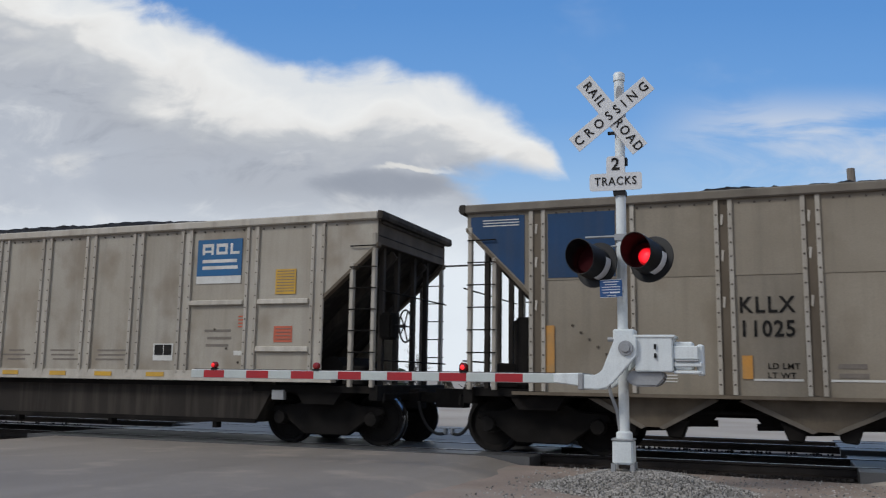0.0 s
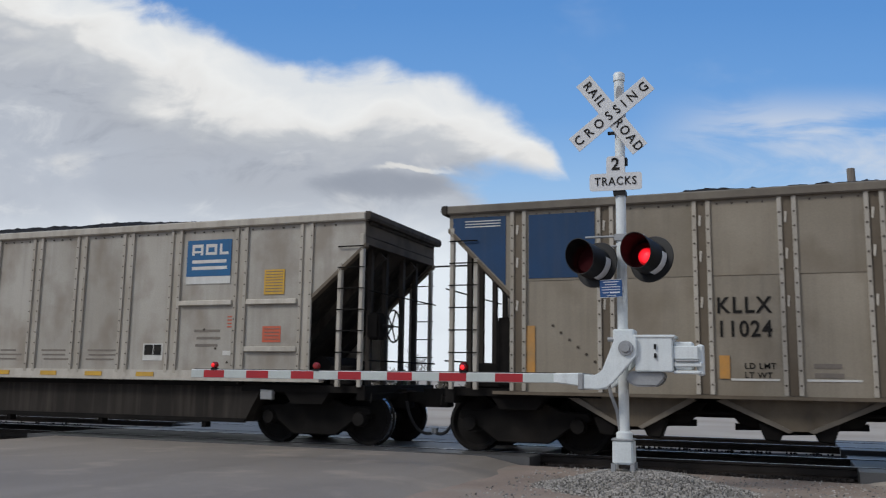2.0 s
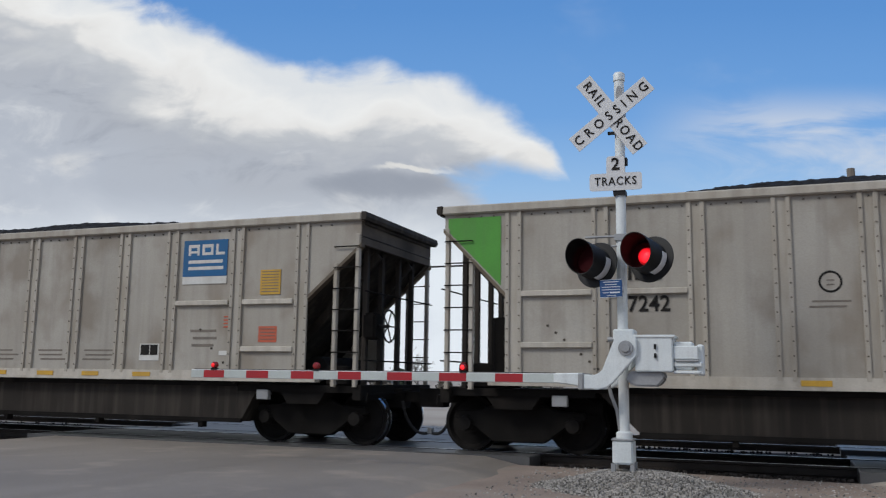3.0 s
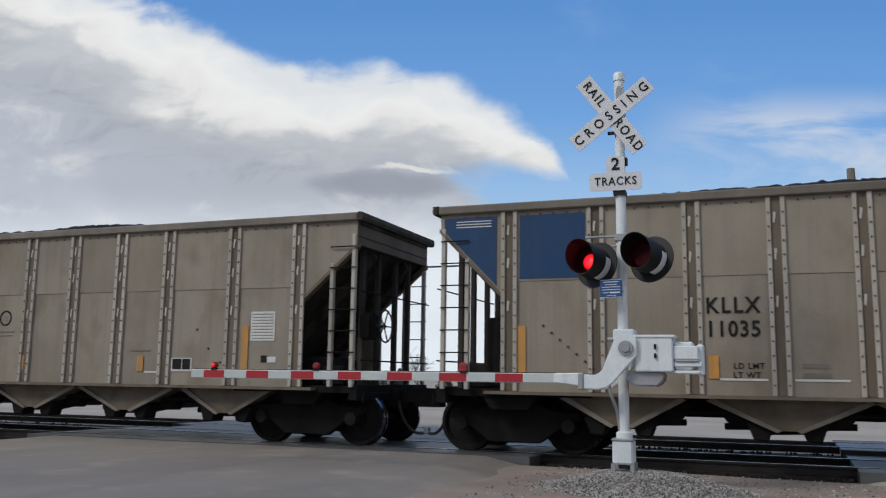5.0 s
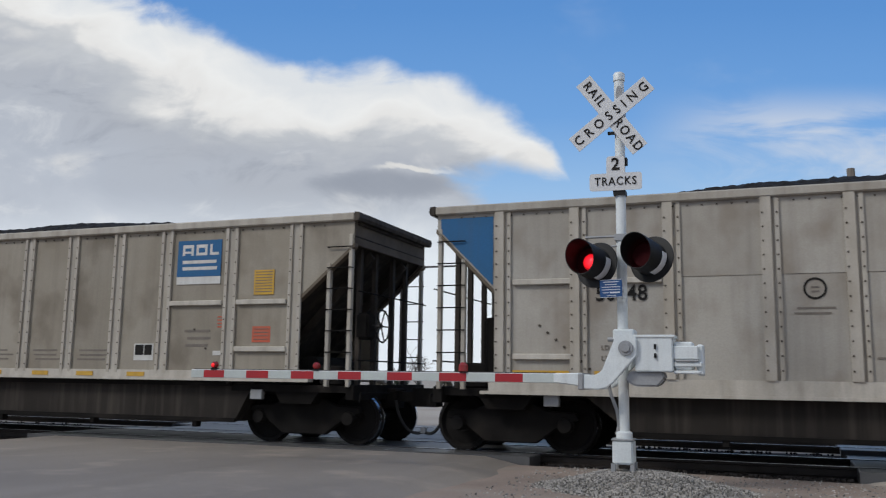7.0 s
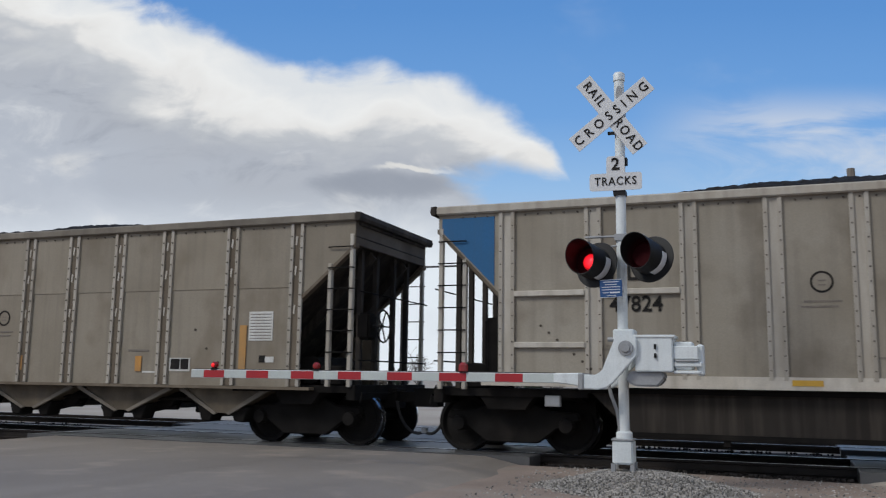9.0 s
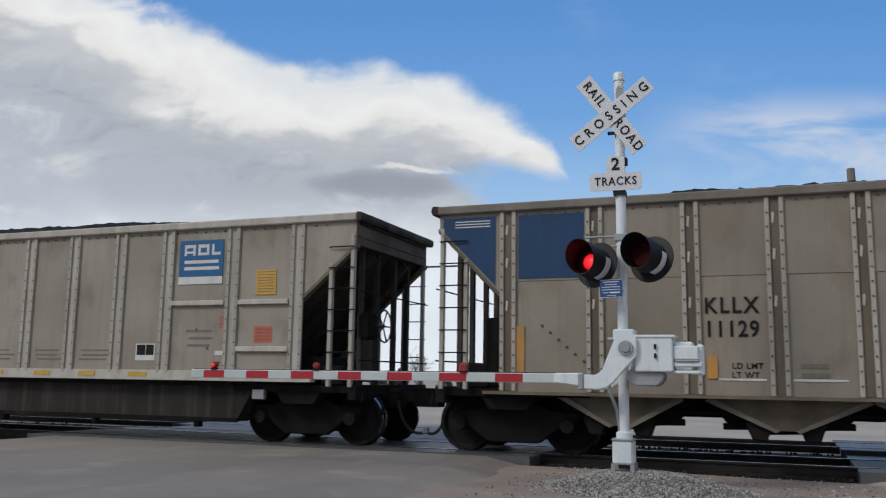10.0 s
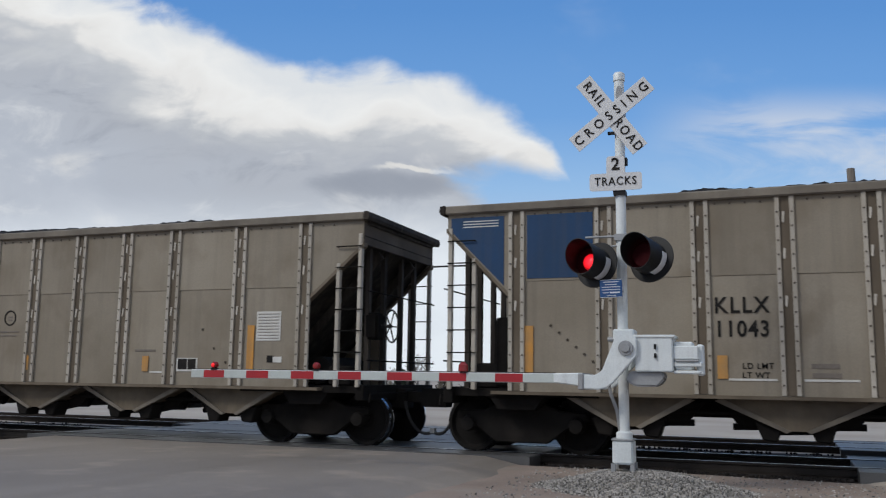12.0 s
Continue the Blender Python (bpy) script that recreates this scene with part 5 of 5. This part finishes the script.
def clump(name, label, x, y, width, height, seed, material, count=700, category="shrub"):
    """An uneven bush or conifer of many small leaf clumps round a short stem."""
    rng = random.Random(seed)
    bush = thing(name, label, category, at=Matrix.Translation((x, y, -1.2)))
    part("stem", rod(B(), (0, 0, 0), (0, 0, height * 0.8), 0.12, 6, 0.04), BARK, bush)
    bm = B()
    for _ in range(count):
        t = rng.random() ** 0.8
        rad = width * 0.5 * (1 - t * 0.75) * math.sqrt(rng.random()) * rng.uniform(0.7, 1.15)
        a = rng.uniform(0, 6.283)
        c = Vector((rad * math.cos(a), rad * math.sin(a), height * (0.08 + 0.92 * t)))
        s = rng.uniform(0.12, 0.3)
        vs = [bm.verts.new(c + Vector((rng.gauss(0, s), rng.gauss(0, s), rng.gauss(0, s * 0.7)))) for _ in range(4)]
        for f in ((0, 1, 2), (0, 2, 3), (0, 3, 1), (1, 3, 2)):
            bm.faces.new([vs[k] for k in f])
    part("crown", bm, material, bush)


def build_house(x, y, w, d, h, label, siding, turn=0):
    house = thing("house", label, "house", at=pose(x, y, -1.05, 0, 0, turn))
    part("wall", box(B(), -w / 2, w / 2, -d / 2, d / 2, 0, h), siding, house, "pale siding walls")
    roof = B()
    a = [roof.verts.new((-w / 2 - 0.4, yy, z)) for yy, z in ((-d / 2 - 0.4, h), (0, h + d * 0.26), (d / 2 + 0.4, h))]
    b = [roof.verts.new((w / 2 + 0.4, yy, z)) for yy, z in ((-d / 2 - 0.4, h), (0, h + d * 0.26), (d / 2 + 0.4, h))]
    roof.faces.new(a), roof.faces.new(b[::-1])
    for k in range(3):
        roof.faces.new((a[k - 1], b[k - 1], b[k], a[k]))
    part("roof", roof, ROOF, house, "grey shingle roof")
    for k in range(3):
        xx = -w * 0.33 + w * 0.33 * k
        win = part("window", box(B(), xx - 0.6, xx + 0.6, -d / 2 - 0.06, -d / 2 + 0.02, h * 0.35, h * 0.8), SIGN_WHITE, house, "white window frame")
        part("pane", box(B(), xx - 0.5, xx + 0.5, -d / 2 - 0.08, -d / 2 - 0.02, h * 0.39, h * 0.76), PANE, win, "dark glass")


def build_distance():
    build_pole("grey wooden utility pole leaning beside the tracks", -0.25, 37.95, 9.2, 2.3)
    build_pole("tall grey wooden utility pole standing upright", 2.8, 34.5, 9.28, -1.5)
    cable("thin black cable between two poles", ((0.08, 37.95, 8.45), (2.66, 34.5, 8.6)), 0.1)
    cable("bundle of cables crossing behind the tracks", ((-28.3, 37.95, 6.79), (0.02, 37.85, 6.93)), 0.5, 0.045)
    cable("drooping black service cable between poles", ((0.02, 37.85, 6.9), (2.72, 34.5, 5.68)), 0.12, 0.045)
    rng = random.Random(11)
    row = ((-8.9, 118, 6.4), (-6.8, 122, 7.4), (-3.7, 115, 7.4), (-1.7, 125, 6.8), (1.5, 130, 5.7), (-15.4, 128, 5.2), (-33.1, 124, 5.0), (-35.3, 118, 5.8), (-43.2, 130, 4.6), (-46.8, 112, 7.3),
           (-56.6, 126, 5.3), (-69.6, 130, 5.0), (-81.7, 125, 5.1), (-102.8, 130, 5.5), (-114.5, 122, 4.5), (-137.4, 130, 5.2), (7.9, 128, 6.0))
    for k, (x, y, h) in enumerate(row):
        build_tree(x, y, h, 20 + k, ("bare grey tree beyond the tracks", "bare branching tree in the distance")[k % 2])
    for k, (x, y, w, h) in enumerate(((-47.6, 108, 3, 3.4), (-30.5, 112, 3.5, 2.6), (4.5, 116, 4, 3.0), (-62, 118, 5, 3.2), (-95, 120, 6, 3.4))):
        clump("evergreen_tree", "dark evergreen at the edge of the lot", x, y, w, h, 40 + k, NEEDLES, 700, "tree")
    for k in range(22):
        clump("shrub", "dry brown scrub along the far lot", -150 + 7.9 * k + rng.uniform(-2, 2), 132 + rng.uniform(-6, 10), rng.uniform(5, 8), rng.uniform(1.8, 3.2), 60 + k, SCRUB, 320)
    build_house(-3.83, 103, 6.0, 5, 2.0, "low pale house with grey roof beyond the lot", SIDING, 4)
    build_house(-7.55, 92, 2.9, 3.4, 1.6, "small white gabled shed by the lot", SIGN_WHITE, 94)


# ---- build ----
build_ground()
slab("road", "worn damp grey asphalt road leading to the tracks", ROAD_X0, ROAD_X1, -30, TRACK_Y - 1.52, -0.02, ASPHALT)
slab("road", "wet asphalt between the two tracks", ROAD_X0, ROAD_X1, TRACK_Y + 1.52, FAR_Y - 1.52, -0.004, PANEL)
slab("road", "wet pale road running on beyond the tracks", ROAD_X0, ROAD_X1, FAR_Y + 1.52, 75, -0.01, LOT)
slab("road", "grey wet access strip beside the tracks", SIDE_X0, SIDE_X1, 13.0, TRACK_Y - 1.52, -0.03, LOT)
build_track("track", TRACK_Y, "steel rails on dark timber ties in ballast")
build_track("track", FAR_Y, "second line of rails sunk in pale gravel", False)
build_crossing()
build_mound()
train = build_train()
signal, added_blinds = build_signal()
build_distance()


# ---- moving things ----
DRIFT = ((0, 0.0), (1, -0.22), (2, -0.31), (3, -0.39), (4, -0.44), (5, -0.46), (6, -0.48), (7, -0.52), (8, -0.52), (9, -0.50), (10, -0.48), (10.5, -0.47), (11, -0.66), (11.5, -0.45), (12, -0.34))


def run_at(t):
    for (a, p), (b, q) in zip(DRIFT, DRIFT[1:]):
        if t <= b:
            break
    return 16.18 * t + p + (q - p) * (t - a) / (b - a)


def motions():
    gap = -5.49
    for car, load, place in train:
        rows = [(t, pose(gap + place + run_at(t), TRACK_Y, 0)) for t, _ in DRIFT]
        walk(car, rows)
        walk(load, rows)
    # wheels roll with the train
    for car, load, place in train:
        for truck in car.children:
            if not truck.name.startswith("truck"):
                continue
            for ws in truck.children:
                if ws.name.startswith("wheelset"):
                    x = ws.matrix_basis.translation.x
                    walk(ws, [(k / 30, Matrix.Translation((x, 0, 0.457)) @ Matrix.Rotation(run_at(k / 30) / 0.457, 4, "Y")) for k in range(361)])
    # added flaps swing up and down in turn for the flashing, one lamp showing
    shut, open_ = pose(0, -0.215, 0), Matrix.Translation((0, -0.215, 0.145)) @ pose(0, 0, 0, 86) @ Matrix.Translation((0, 0, -0.145))
    period, off_r, on_r = 1.04, 0.43, 0.93
    home = added_blinds[2].matrix_basis.copy()
    for flap, right, shut, open_ in ((added_blinds[0], False, shut, open_), (added_blinds[1], True, shut, open_), (added_blinds[2], True, home, home @ pose(0, 0, 0, 0, 0, 178))):
        half = shut if flap is not added_blinds[2] else home @ pose(0, 0, 0, 0, 0, 89)
        state = right
        rows = [(0.0, open_ if state else shut)]
        events = []
        for k in range(12):
            events += [(off_r + period * k, not right), (on_r + period * k, right)]
        for t, s in sorted(events):
            if t + 0.07 < 12.0 and s != state:
                rows += [(t - 0.067, open_ if state else shut)] + ([(t - 0.034, half)] if flap is added_blinds[2] else [(t - 0.034, open_ if state else shut)]) + [(t, open_ if s else shut)]
                state = s
        rows.append((12.0, open_ if state else shut))
        walk(flap, rows)


motions()
